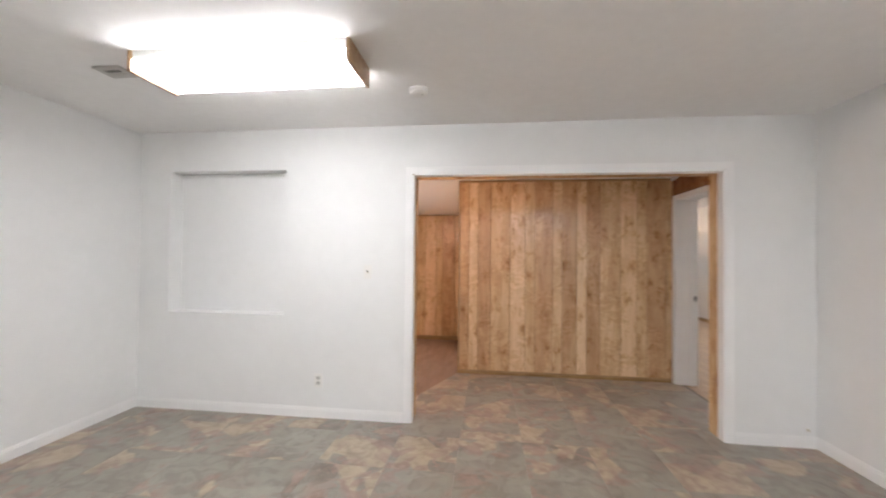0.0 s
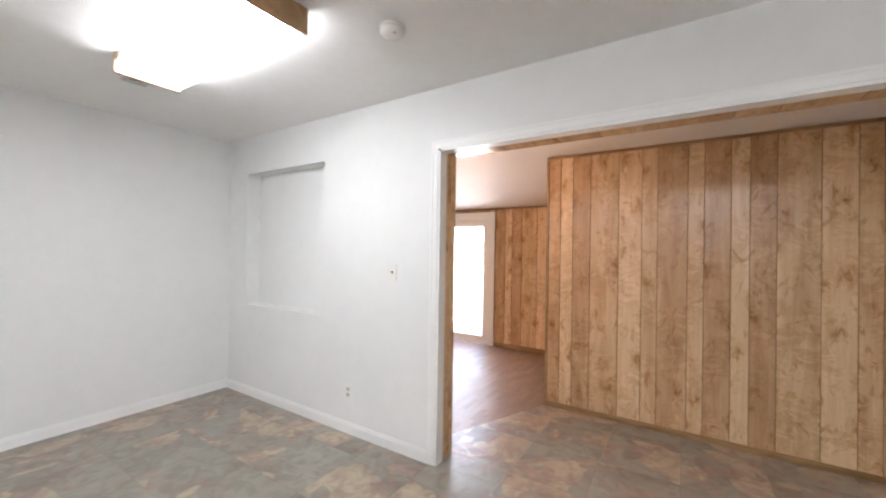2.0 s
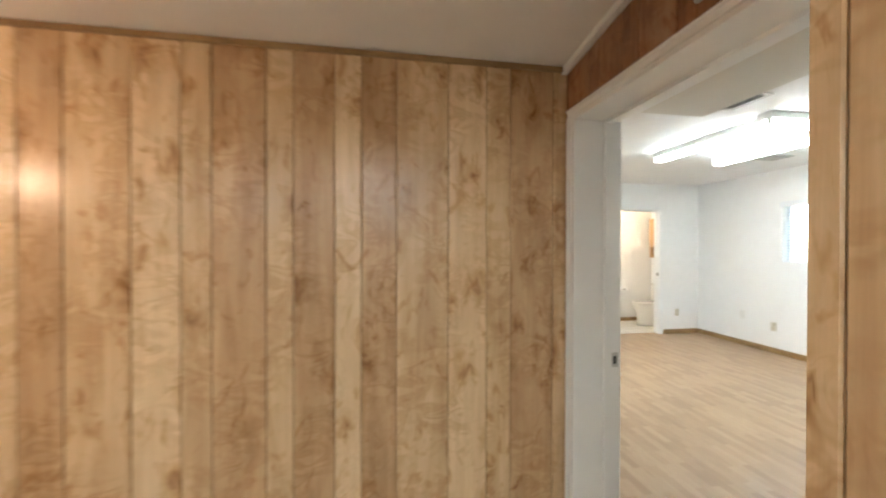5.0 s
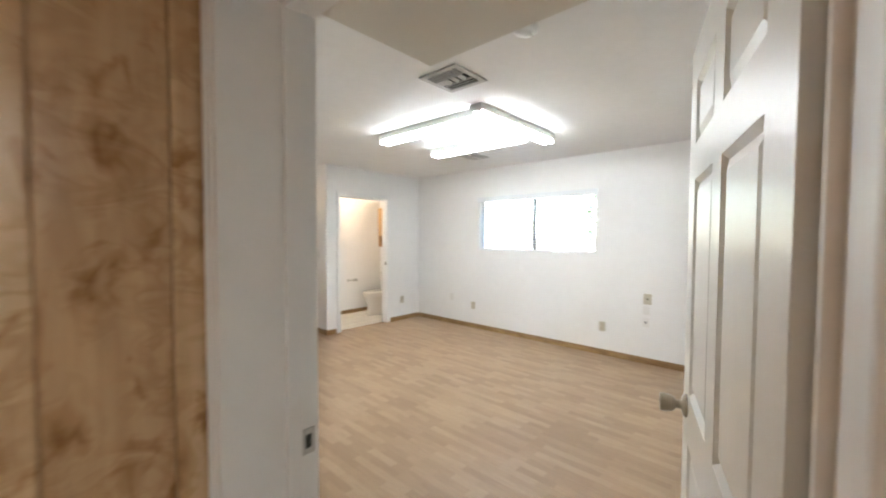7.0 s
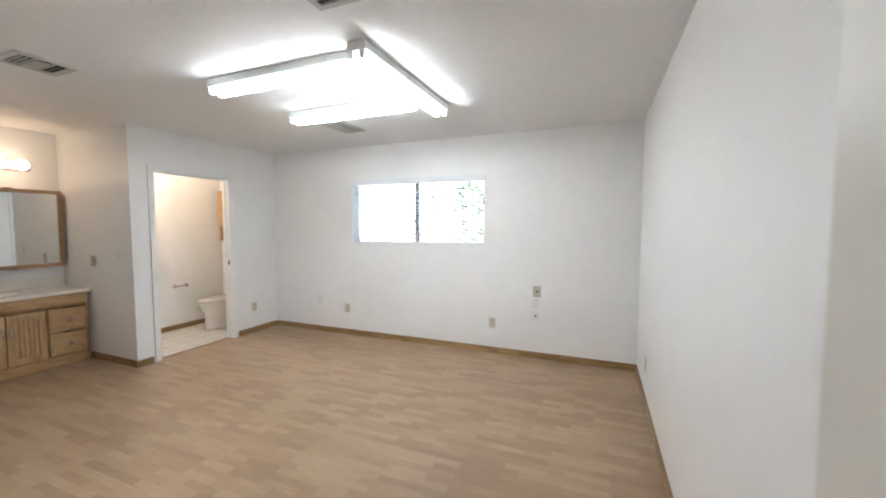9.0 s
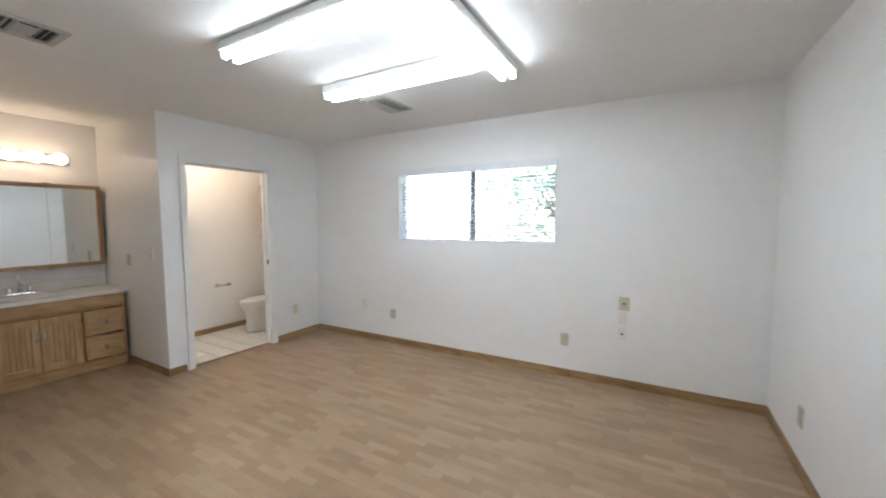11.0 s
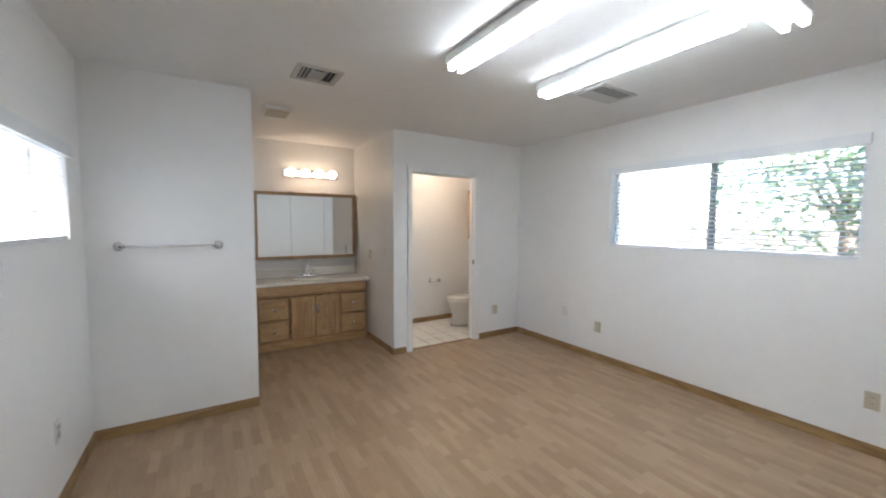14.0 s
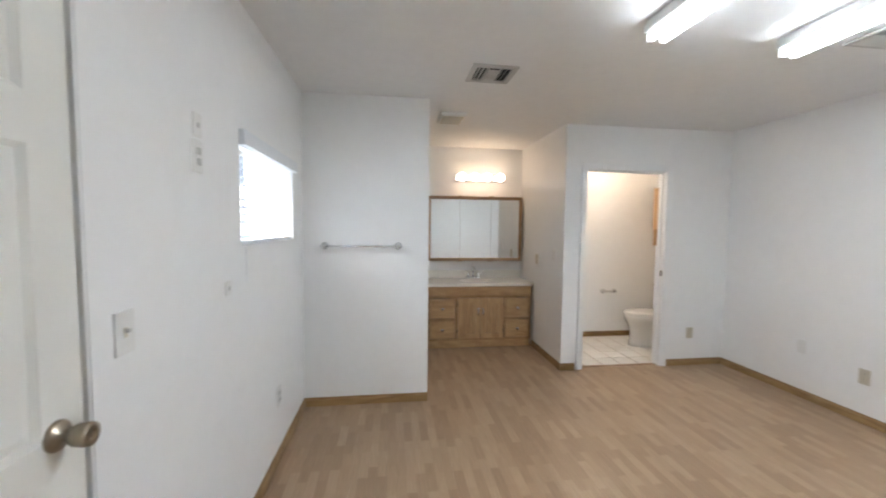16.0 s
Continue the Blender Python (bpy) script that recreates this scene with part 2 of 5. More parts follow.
def slate_material(name):
    """Printed slate tile: grey-green ground, tan and rust flakes with soft edges, its own shift for every tile."""
    m = bpy.data.materials.new(name)
    m.use_nodes = True
    nt = m.node_tree
    b = nt.nodes["Principled BSDF"]
    co = nt.nodes.new("ShaderNodeTexCoord")
    info = nt.nodes.new("ShaderNodeObjectInfo")
    comb = nt.nodes.new("ShaderNodeCombineXYZ")
    for k in range(3):
        nt.links.new(info.outputs["Random"], comb.inputs[k])
    sh = nt.nodes.new("ShaderNodeVectorMath")
    sh.operation = "MULTIPLY_ADD"
    sh.inputs[1].default_value = (31, 47, 23)
    nt.links.new(comb.outputs[0], sh.inputs[0])
    nt.links.new(co.outputs["Object"], sh.inputs[2])

    def noise_at(scale, detail=3, dist=0.0, off=0.0):
        ad = nt.nodes.new("ShaderNodeVectorMath")
        ad.inputs[1].default_value = (off, off * 0.7, off)
        nt.links.new(sh.outputs[0], ad.inputs[0])
        n = nt.nodes.new("ShaderNodeTexNoise")
        n.inputs["Scale"].default_value, n.inputs["Detail"].default_value, n.inputs["Distortion"].default_value = scale, detail, dist
        nt.links.new(ad.outputs[0], n.inputs["Vector"])
        return n.outputs[0]
    base = ramp(nt, noise_at(2.6, 4, 0.5), [(0.3, (0.215, 0.182, 0.15)), (0.45, (0.265, 0.242, 0.202)), (0.58, (0.295, 0.28, 0.235)), (0.72, (0.28, 0.235, 0.195))])
    grey = ramp(nt, noise_at(2.2, 2, 0.9, 41), [(0.56, (0, 0, 0)), (0.575, (0.75, 0.75, 0.75))])
    col = mixc(nt, grey, base, ramp(nt, noise_at(9, 4, 0.5, 7), [(0.3, (0.29, 0.275, 0.235)), (0.7, (0.35, 0.33, 0.285))]))
    # broad tan flakes with a hard rim, rust breaking out of and beside them
    flake = noise_at(1.9, 2, 1.0, 11)
    tan = ramp(nt, flake, [(0.56, (0, 0, 0)), (0.578, (0.9, 0.9, 0.9))])
    col = mixc(nt, tan, col, ramp(nt, noise_at(8, 4, 0.8, 3), [(0.32, (0.37, 0.295, 0.21)), (0.5, (0.45, 0.365, 0.265)), (0.7, (0.50, 0.415, 0.305))]))
    near = ramp(nt, flake, [(0.44, (0, 0, 0)), (0.55, (1, 1, 1)), (0.70, (0.4, 0.4, 0.4))])
    rust = ramp(nt, noise_at(5.5, 4, 1.6, 29), [(0.47, (0, 0, 0)), (0.56, (0.85, 0.85, 0.85))])
    col = mixc(nt, math2(nt, "MULTIPLY", rust, near), col, ramp(nt, noise_at(16, 4, 0.5, 5), [(0.3, (0.29, 0.19, 0.155)), (0.7, (0.39, 0.275, 0.225))]))
    veins = ramp(nt, noise_at(7, 6, 1.6, 17), [(0.38, (0.82, 0.80, 0.78)), (0.5, (1, 1, 1)), (0.62, (1.06, 1.06, 1.05))])
    col = mixc(nt, 0.8, col, veins, "MULTIPLY")
    nt.links.new(col, b.inputs["Base Color"])
    b.inputs["Roughness"].default_value = 0.33
    bp = nt.nodes.new("ShaderNodeBump")
    bp.inputs["Strength"].default_value, bp.inputs["Distance"].default_value = 0.25, 0.003
    nt.links.new(noise_at(14, 5, 1.0, 2), bp.inputs["Height"])
    nt.links.new(bp.outputs[0], b.inputs["Normal"])
    return m


M_WALL = mat("white wall paint", (0.785, 0.79, 0.78), 0.75, mottle=0.02, mottle_scale=1.3, grain=0.012, grain_scale=9, bump=0.05, bump_scale=170)
M_WALL2 = mat("warm white wall paint", (0.85, 0.845, 0.83), 0.42, mottle=0.015, mottle_scale=1.2, grain=0.01, grain_scale=11, bump=0.05, bump_scale=170)
M_CEIL = mat("white ceiling paint", (0.84, 0.835, 0.82), 0.7, mottle=0.02, mottle_scale=0.9, grain=0.015, grain_scale=14, bump=0.2, bump_scale=140)
M_CEIL_GLOSS = mat("satin ceiling paint", (0.85, 0.81, 0.76), 0.6, mottle=0.03, mottle_scale=1.1, grain=0.01, grain_scale=12, bump=0.06, bump_scale=30)
M_TRIM = mat("white gloss trim paint", (0.845, 0.845, 0.835), 0.35, mottle=0.02, mottle_scale=5, bump=0.05, bump_scale=60)
M_DOOR = mat("off-white door paint", (0.79, 0.775, 0.72), 0.38, mottle=0.03, mottle_scale=4, bump=0.06, bump_scale=80)
M_PANEL_PALE = panel_material("pale birch paneling", (0.84, 0.64, 0.42), (0.79, 0.585, 0.37), (0.70, 0.495, 0.295))
M_PANEL = panel_material("birch paneling", (0.77, 0.565, 0.35), (0.69, 0.485, 0.285), (0.60, 0.40, 0.225))
M_PANEL_TAN = panel_material("tan birch paneling", (0.63, 0.43, 0.25), (0.55, 0.36, 0.20), (0.46, 0.285, 0.15))
M_PANEL_X = panel_material("birch paneling head", (0.70, 0.50, 0.30), (0.61, 0.415, 0.235), (0.51, 0.33, 0.18), "Y")
# reddish boards, their unlit darkness put into the colour
M_PANEL_RED_UNLIT = panel_material("reddish paneling, unlit tone", (0.40, 0.215, 0.115), (0.31, 0.15, 0.075), (0.20, 0.09, 0.045))
M_GROOVE = mat("dark paneling groove", (0.33, 0.205, 0.105), 0.6, grain=0.2, grain_scale=30)
M_OAK = wood_material("oak vanity", (0.60, 0.395, 0.205), (0.53, 0.335, 0.165), (0.44, 0.26, 0.12), "Z", 1.6, 0.38, 0.05, 0.12)
M_OAK_X = wood_material("oak vanity rails", (0.60, 0.395, 0.205), (0.53, 0.335, 0.165), (0.44, 0.26, 0.12), "X", 1.6, 0.38, 0.05, 0.12)
# same oak darkened: the shade around the fronts is in its colour
M_OAK_SHADED = wood_material("oak face frame with painted shade", (0.47, 0.29, 0.135), (0.41, 0.245, 0.11), (0.34, 0.19, 0.08), "Z", 1.6, 0.38, 0.05, 0.12)
M_DARK_OAK = wood_material("stained mirror frame", (0.44, 0.28, 0.15), (0.38, 0.235, 0.12), (0.31, 0.18, 0.09), "X", 2.0, 0.4, 0.08, 0.4)
M_BASE_WOOD = wood_material("wood baseboard", (0.42, 0.27, 0.12), (0.34, 0.21, 0.09), (0.25, 0.145, 0.06), "X", 1.5, 0.42, 0.1, 0.3)
M_BASE_WOOD_Y = wood_material("wood baseboard y", (0.42, 0.27, 0.12), (0.34, 0.21, 0.09), (0.25, 0.145, 0.06), "Y", 1.5, 0.42, 0.1, 0.3)
M_LAM = laminate_material("light oak laminate", (0.465, 0.328, 0.206), (0.415, 0.282, 0.172), (0.362, 0.24, 0.145), 0.36)
M_LAM_DARK = laminate_material("brown laminate", (0.34, 0.225, 0.16), (0.30, 0.195, 0.135), (0.26, 0.163, 0.11), 0.44)
M_SLATE = slate_material("printed slate tile")
M_CREAM = mat("cream paint", (0.70, 0.665, 0.59), 0.5, mottle=0.02, mottle_scale=2, bump=0.05)
M_JOINT = mat("dark tile joint", (0.22, 0.195, 0.17), 0.7, grain=0.2, grain_scale=40)
M_BATH_TILE = mat("white bathroom tile", (0.78, 0.75, 0.69), 0.2, mottle=0.04, mottle_scale=6)
M_GROUT = mat("tan grout", (0.30, 0.21, 0.14), 0.8, grain=0.15, grain_scale=50)
M_CHROME = mat("chrome", (0.72, 0.72, 0.72), 0.2, 1.0, grain=0.02, grain_scale=30)
M_BRASS = mat("antique pewter", (0.36, 0.31, 0.24), 0.3, 1.0, mottle=0.12, mottle_scale=40)
M_STEEL = mat("brushed steel", (0.55, 0.54, 0.52), 0.35, 1.0, grain=0.05, grain_scale=80)
M_PORCELAIN = mat("white porcelain", (0.80, 0.78, 0.73), 0.12, mottle=0.01, mottle_scale=3)
M_MARBLE = mat("cultured marble", (0.86, 0.82, 0.74), 0.2, mottle=0.025, mottle_scale=7, grain=0.01, grain_scale=40)
M_PLASTIC = mat("white plastic", (0.78, 0.77, 0.74), 0.4, mottle=0.01, mottle_scale=10)
M_IVORY = mat("ivory plastic", (0.56, 0.51, 0.40), 0.4, mottle=0.02, mottle_scale=20)
M_SLOT = mat("dark slot", (0.03, 0.03, 0.03), 0.6)
M_VENT = mat("vent enamel", (0.52, 0.51, 0.48), 0.45, mottle=0.05, mottle_scale=20)
# backing sheets: the shade inside the ducts is put into their colour
M_DUCT_SHADE = mat("painted duct shade", (0.04, 0.04, 0.04), 0.8, grain=0.1)
M_GRILLE_SHADE = mat("grey painted grille shade", (0.17, 0.17, 0.165), 0.8, mottle=0.1, mottle_scale=8)
M_ALU = mat("white window frame", (0.84, 0.84, 0.84), 0.4, mottle=0.03, mottle_scale=10)
M_ALU_GREY = mat("grey aluminium", (0.34, 0.36, 0.38), 0.4, 0.8, mottle=0.05, mottle_scale=10)
M_BLIND = mat("blind slat", (0.78, 0.80, 0.82), 0.4, mottle=0.02, mottle_scale=8)
M_MIRROR = mat("mirror silver", (0.86, 0.88, 0.88), 0.02, 1.0)
M_FIX = mat("white fixture enamel", (0.78, 0.78, 0.76), 0.35, mottle=0.02, mottle_scale=6)
M_TUBE = mat("fluorescent tube", (0.9, 0.9, 0.9), 0.3, glow=2.3, glow_color=(0.87, 0.95, 1.01))
M_DIFF = mat("lit acrylic diffuser", (0.9, 0.9, 0.9), 0.4, glow=1.0, glow_color=(0.97, 1.0, 0.985))
M_BULB = mat("lit globe bulb", (0.9, 0.85, 0.75), 0.3, glow=0.75, glow_color=(1.0, 0.75, 0.52))
M_SCONCE = mat("lit sconce glass", (0.9, 0.85, 0.75), 0.3, glow=5.5, glow_color=(1.0, 0.72, 0.52))
M_BULB2 = mat("lit dome glass", (0.9, 0.85, 0.75), 0.3, glow=5.6, glow_color=(1.0, 0.80, 0.60))
M_LEAF = mat("foliage", (0.10, 0.135, 0.08), 0.42, mottle=0.3, mottle_scale=3, grain=0.2, grain_scale=20)
M_BARK = mat("bark", (0.13, 0.10, 0.075), 0.85, grain=0.3, grain_scale=20, bump=0.5, bump_scale=30)
M_GROUND = mat("dry lawn", (0.16, 0.16, 0.08), 0.9, mottle=0.3, mottle_scale=0.8, grain=0.25, grain_scale=12)
M_CONCRETE = mat("patio concrete", (0.40, 0.39, 0.36), 0.8, mottle=0.1, mottle_scale=2, grain=0.06, grain_scale=40, bump=0.2)
M_FENCE = mat("weathered fence", (0.36, 0.31, 0.25), 0.8, mottle=0.2, mottle_scale=3, grain=0.15, grain_scale=30)

_lt = M_LEAF.node_tree
_tr = _lt.nodes.new("ShaderNodeBsdfTranslucent")
_tr.inputs["Color"].default_value = (0.22, 0.31, 0.19, 1)
_ms = _lt.nodes.new("ShaderNodeMixShader")
_ms.inputs[0].default_value = 0.28
_lt.links.new(_lt.nodes["Principled BSDF"].outputs[0], _ms.inputs[1])
_lt.links.new(_tr.outputs[0], _ms.inputs[2])
_lt.links.new(_ms.outputs[0], _lt.nodes["Material Output"].inputs["Surface"])


def glass_material():
    m = bpy.data.materials.new("window glass")
    m.use_nodes = True
    b = m.node_tree.nodes["Principled BSDF"]
    b.inputs["Base Color"].default_value = (1, 1, 1, 1)
    b.inputs["Roughness"].default_value = 0.0
    b.inputs["Transmission Weight"].default_value = 1.0
    b.inputs["IOR"].default_value = 1.45
    return m


M_GLASS = glass_material()


# ---- builders ----
def box(bm, x0, x1, y0, y1, z0, z1, bevel=0.0):
    vs = [bm.verts.new((x, y, z)) for z in (z0, z1) for y in (y0, y1) for x in (x0, x1)]
    fs = [bm.faces.new([vs[i] for i in f]) for f in ((0, 2, 3, 1), (4, 5, 7, 6), (0, 1, 5, 4), (2, 6, 7, 3), (0, 4, 6, 2), (1, 3, 7, 5))]
    if bevel:
        es = list({e for f in fs for e in f.edges})
        bmesh.ops.bevel(bm, geom=es, offset=bevel, segments=2, affect="EDGES", profile=0.6)
    return bm


def cyl(bm, p0, p1, r0, r1=None, seg=16, caps=True):
    p0, p1 = Vector(p0), Vector(p1)
    r1 = r0 if r1 is None else r1
    d = (p1 - p0)
    q = d.to_track_quat("Z", "Y")
    ring = []
    for p, r in ((p0, r0), (p1, r1)):
        ring.append([bm.verts.new(p + q @ Vector((r * math.cos(2 * math.pi * k / seg), r * math.sin(2 * math.pi * k / seg), 0))) for k in range(seg)])
    for k in range(seg):
        f = bm.faces.new((ring[0][k], ring[0][(k + 1) % seg], ring[1][(k + 1) % seg], ring[1][k]))
        f.smooth = True
    if caps:
        bm.faces.new(ring[0][::-1])
        bm.faces.new(ring[1])
    return bm


def lathe(bm, base, axis, profile, seg=20):
    """Turns (radius, height) pairs about an axis through base."""
    base, q = Vector(base), Vector(axis).to_track_quat("Z", "Y")
    rings = []
    for r, h in profile:
        rings.append([bm.verts.new(base + q @ Vector((r * math.cos(2 * math.pi * k / seg), r * math.sin(2 * math.pi * k / seg), h))) for k in range(seg)])
    for a, b in zip(rings, rings[1:]):
        for k in range(seg):
            f = bm.faces.new((a[k], a[(k + 1) % seg], b[(k + 1) % seg], b[k]))
            f.smooth = True
    bm.faces.new(rings[0][::-1])
    bm.faces.new(rings[-1])
    return bm


def mesh_ob(name, bm, material, parent=None):
    me = bpy.data.meshes.new(name)
    bmesh.ops.recalc_face_normals(bm, faces=bm.faces)
    bm.to_mesh(me)
    bm.free()
    me.materials.append(material)
    ob = new(name, me)
    if parent:
        ob.parent = parent
    return ob


def part(name, bm, material, parent, label=""):
    return tagged(mesh_ob(name, bm, material, parent), label)


def B(*a, **k):
    return box(bmesh.new(), *a, **k)


def structure(name, bm, material, label="", category=""):
    return tagged(mesh_ob(name, bm, material), label, category, kind="structure")


def thing(name, label, category, group=""):
    return tagged(new(name), label, category, group)


def wall_boxes(bm, axis, a0, a1, z0, z1, c0, c1, holes=()):
    """A wall slab that runs along axis, from c0 to c1 across it, with rectangular holes (h0, h1, z0, z1)."""
    cuts = sorted({a0, a1, *[v for h in holes for v in h[:2] if a0 < v < a1]})
    for s, e in zip(cuts, cuts[1:]):
        spans = [(z0, z1)]
        for h in holes:
            if h[0] <= s + 1e-6 and h[1] >= e - 1e-6:
                spans = [p for lo, hi in spans for p in ((lo, min(hi, h[2])), (max(lo, h[3]), hi)) if p[1] - p[0] > 1e-6]
        for lo, hi in spans:
            if axis == "x":
                box(bm, s, e, c0, c1, lo, hi)
            else:
                box(bm, c0, c1, s, e, lo, hi)
    return bm


def casing(name, axis, face, out, a0, a1, ztop, width=0.06, thick=0.016, bottom=0.0, material=None):
    """Door casing on a wall face: two legs and a head with a stepped profile. out: the side it stands out to, 1 or -1."""
    bm = bmesh.new()
    f0, f1 = sorted((face, face + out * thick))
    g0, g1 = sorted((face, face + out * thick * 1.45))
    for lo, hi, q0, q1 in ((a0 - width, a0, f0, f1), (a1, a1 + width, f0, f1), (a0 - width, a0 - width * 0.7, g0, g1), (a1 + width * 0.7, a1 + width, g0, g1)):
        if axis == "x":
            box(bm, lo, hi, q0, q1, bottom, ztop)
        else:
            box(bm, q0, q1, lo, hi, bottom, ztop)
    for z0, z1, q0, q1 in ((ztop, ztop + width, f0, f1), (ztop + width * 0.7, ztop + width, g0, g1)):
        if axis == "x":
            box(bm, a0 - width, a1 + width, q0, q1, z0, z1)
        else:
            box(bm, q0, q1, a0 - width, a1 + width, z0, z1)
    return structure(name, bm, material or M_TRIM, "white painted moulded door casing", "trim")


def baseboard(name, axis, face, out, a0, a1, material, h=0.085, thick=0.013, label="", z=0.0):
    bm = bmesh.new()
    def slab(t, z0, z1):
        lo, hi = sorted((face, face + out * t))
        if axis == "x":
            box(bm, a0, a1, lo, hi, z0, z1)
        else:
            box(bm, lo, hi, a0, a1, z0, z1)
    slab(thick, z, z + h - 0.018)
    slab(thick * 0.62, z + h - 0.018, z + h - 0.006)
    slab(thick * 0.35, z + h - 0.006, z + h)
    return structure(name, bm, material, label, "baseboard")


def board(axis, face, out, a0, a1, z0, top, parent, material, thick=0.007, cham=0.004):
    """One panel board on a wall face, chamfered towards its grooves. top(a) gives its upper edge."""
    bm = bmesh.new()
    def P(a, d, z):
        return bm.verts.new((a, face + out * d, z) if axis == "x" else (face + out * d, a, z))
    ta, tb = top(a0), top(a1)
    back = [P(a0, 0, z0), P(a1, 0, z0), P(a1, 0, tb), P(a0, 0, ta)]
    low = [P(a0, thick - cham, z0), P(a1, thick - cham, z0), P(a1, thick - cham, tb), P(a0, thick - cham, ta)]
    front = [P(a0 + cham, thick, z0), P(a1 - cham, thick, z0), P(a1 - cham, thick, tb), P(a0 + cham, thick, ta)]
    for r, s in ((back, low), (low, front)):
        for k in range(4):
            bm.faces.new((r[k], r[(k + 1) % 4], s[(k + 1) % 4], s[k]))
    bm.faces.new(front)
    bm.faces.new(back[::-1])
    return part("plank", bm, material, parent)


# one printed sheet, 1.22 m wide: its boards' widths and tones
WIDTHS = (0.222, 0.171, 0.110, 0.200, 0.104, 0.160, 0.107, 0.146)
TONES = (1, 2, 1, 0, 1, 0, 2, 0)


def boards(axis, face, out, a0, a1, z0, top, parent, material=None, start=0, widths=WIDTHS, gap=0.003, first=None):
    """Boards along a wall in the sheet's order. first: what is left of the first board. Without a material the sheet's tones hold."""
    a, k = a0, start
    while a < a1 - 0.01:
        w = first if first and a == a0 else widths[k % len(widths)]
        e = min(a + w, a1)
        if a1 - e < 0.03:
            e = a1
        board(axis, face, out, a + gap / 2, e - gap / 2, z0, top, parent, material or (M_PANEL_TAN, M_PANEL, M_PANEL_PALE)[TONES[k % len(TONES)]], 0.007, 0.0035)
        a, k = e, k + 1


# ---- plan ----
H1, H2 = 2.44, 2.475           # ceilings of the first room and of the large room
XL, XR, YB = -2.45, 3.035, -1.3  # first room
YA, YH = 3.86, 4.06            # wall with the wide opening
OX0, OX1, OZ = 0.045, 2.412, 2.03
YW = 5.247                     # paneled wall of the hall
XW0, XD, XE = 0.328, 2.685, 2.915
YS, YN = 4.46, 9.203           # large room, south and north
YR, XRC = 4.10, 3.83           # recess behind the open door
XEAST = 7.15
DY0, DY1, DZ = 4.235, 5.193, 2.015  # door between hall and large room
YT, XT = 8.685, 3.905          # wall with the towel bar
XB, YV = 5.317, 10.50          # alcove
TX0, TX1, TZ = 5.53, 6.435, 2.055  # bathroom door
YBB = 10.30                    # bathroom back wall
SX0, YSD = -3.03, 6.96         # sitting room


def slope(y):
    return 2.25 + (YW - y) * 0.125


# ---- walls ----
bm = bmesh.new()
wall_boxes(bm, "x", XL - 0.12, XD + 0.008, 0, 2.9, YA + 0.14, YH - 0.012, [(OX0 - 0.012, OX1 + 0.012, -1, OZ + 0.012)])
wall_boxes(bm, "x", XL - 0.12, XR + 0.12, 0, 2.9, YA, YA + 0.14, [(OX0 - 0.012, OX1 + 0.012, -1, OZ + 0.012), (-2.15, -1.07, 0.85, 2.09)])
wall_open = structure("wall_north", bm, M_WALL, "white painted wall with a wide cased opening and a shallow niche", "wall")
structure("wall_west", wall_boxes(bmesh.new(), "y", YB, YA, 0, 2.9, XL - 0.12, XL), M_WALL, "plain white painted wall", "wall")
structure("wall_east", wall_boxes(bmesh.new(), "y", YB, YA, 0, 2.9, XR, XR + 0.12), M_WALL, "plain white painted wall", "wall")
structure("wall_south", wall_boxes(bmesh.new(), "x", XL - 0.12, XR + 0.12, 0, 2.9, YB - 0.12, YB), M_WALL, "plain white painted wall", "wall")
structure("ceiling", B(XL, XR, YB, YA, H1, H1 + 0.1), M_CEIL, "white painted ceiling", "ceiling")

# large room
bm = bmesh.new()
wall_boxes(bm, "y", YA + 0.1, YT + 0.1, 0, 2.9, XD + 0.008, XE, [(DY0, DY1, -1, DZ), (7.47, 8.41, 1.345, 1.875), (5.745, 6.55, -1, 2.04)])
wall_room_west = structure("wall_west_large_room", bm, M_WALL2, "white painted wall with a small window and two doors", "wall")
structure("wall_south_large_room", wall_boxes(wall_boxes(wall_boxes(bmesh.new(), "x", XRC, XEAST + 0.15, 0, 2.9, YS - 0.12, YS), "x", XE, XRC + 0.1, 0, 2.9, YR - 0.1, YR), "y", YR, YS - 0.12, 0, 2.9, XRC, XRC + 0.1), M_WALL2, "plain white painted wall", "wall")
WY0, WY1, WZ0, WZ1 = 6.05, 7.845, 1.225, 2.025
structure("wall_east_large_room", wall_boxes(bmesh.new(), "y", YS, YBB + 0.3, 0, 2.9, XEAST, XEAST + 0.15, [(WY0, WY1, WZ0, WZ1)]), M_WALL2, "white painted wall with a wide window", "wall")
structure("wall_towel", wall_boxes(bmesh.new(), "x", XE, XT, 0, H2, YT, YT + 0.11), M_WALL2, "short white painted wall holding a towel bar", "wall")
structure("wall_alcove_west", wall_boxes(bmesh.new(), "y", YT + 0.11, YV, 0, H2, XT - 0.11, XT), M_WALL2, "white painted alcove side wall", "wall")
structure("wall_alcove_back", wall_boxes(bmesh.new(), "x", XT - 0.11, XB + 0.11, 0, 2.9, YV, YV + 0.12), M_WALL2, "white painted alcove back wall", "wall")
structure("wall_alcove_east", wall_boxes(bmesh.new(), "y", YN, YV, 0, H2, XB, XB + 0.11), M_WALL2, "white painted alcove side wall", "wall")
structure("wall_bathroom", wall_boxes(bmesh.new(), "x", XB + 0.11, XEAST, 0, H2, YN, YN + 0.11, [(TX0, TX1, -1, TZ)]), M_WALL2, "white painted wall with the bathroom doorway", "wall")
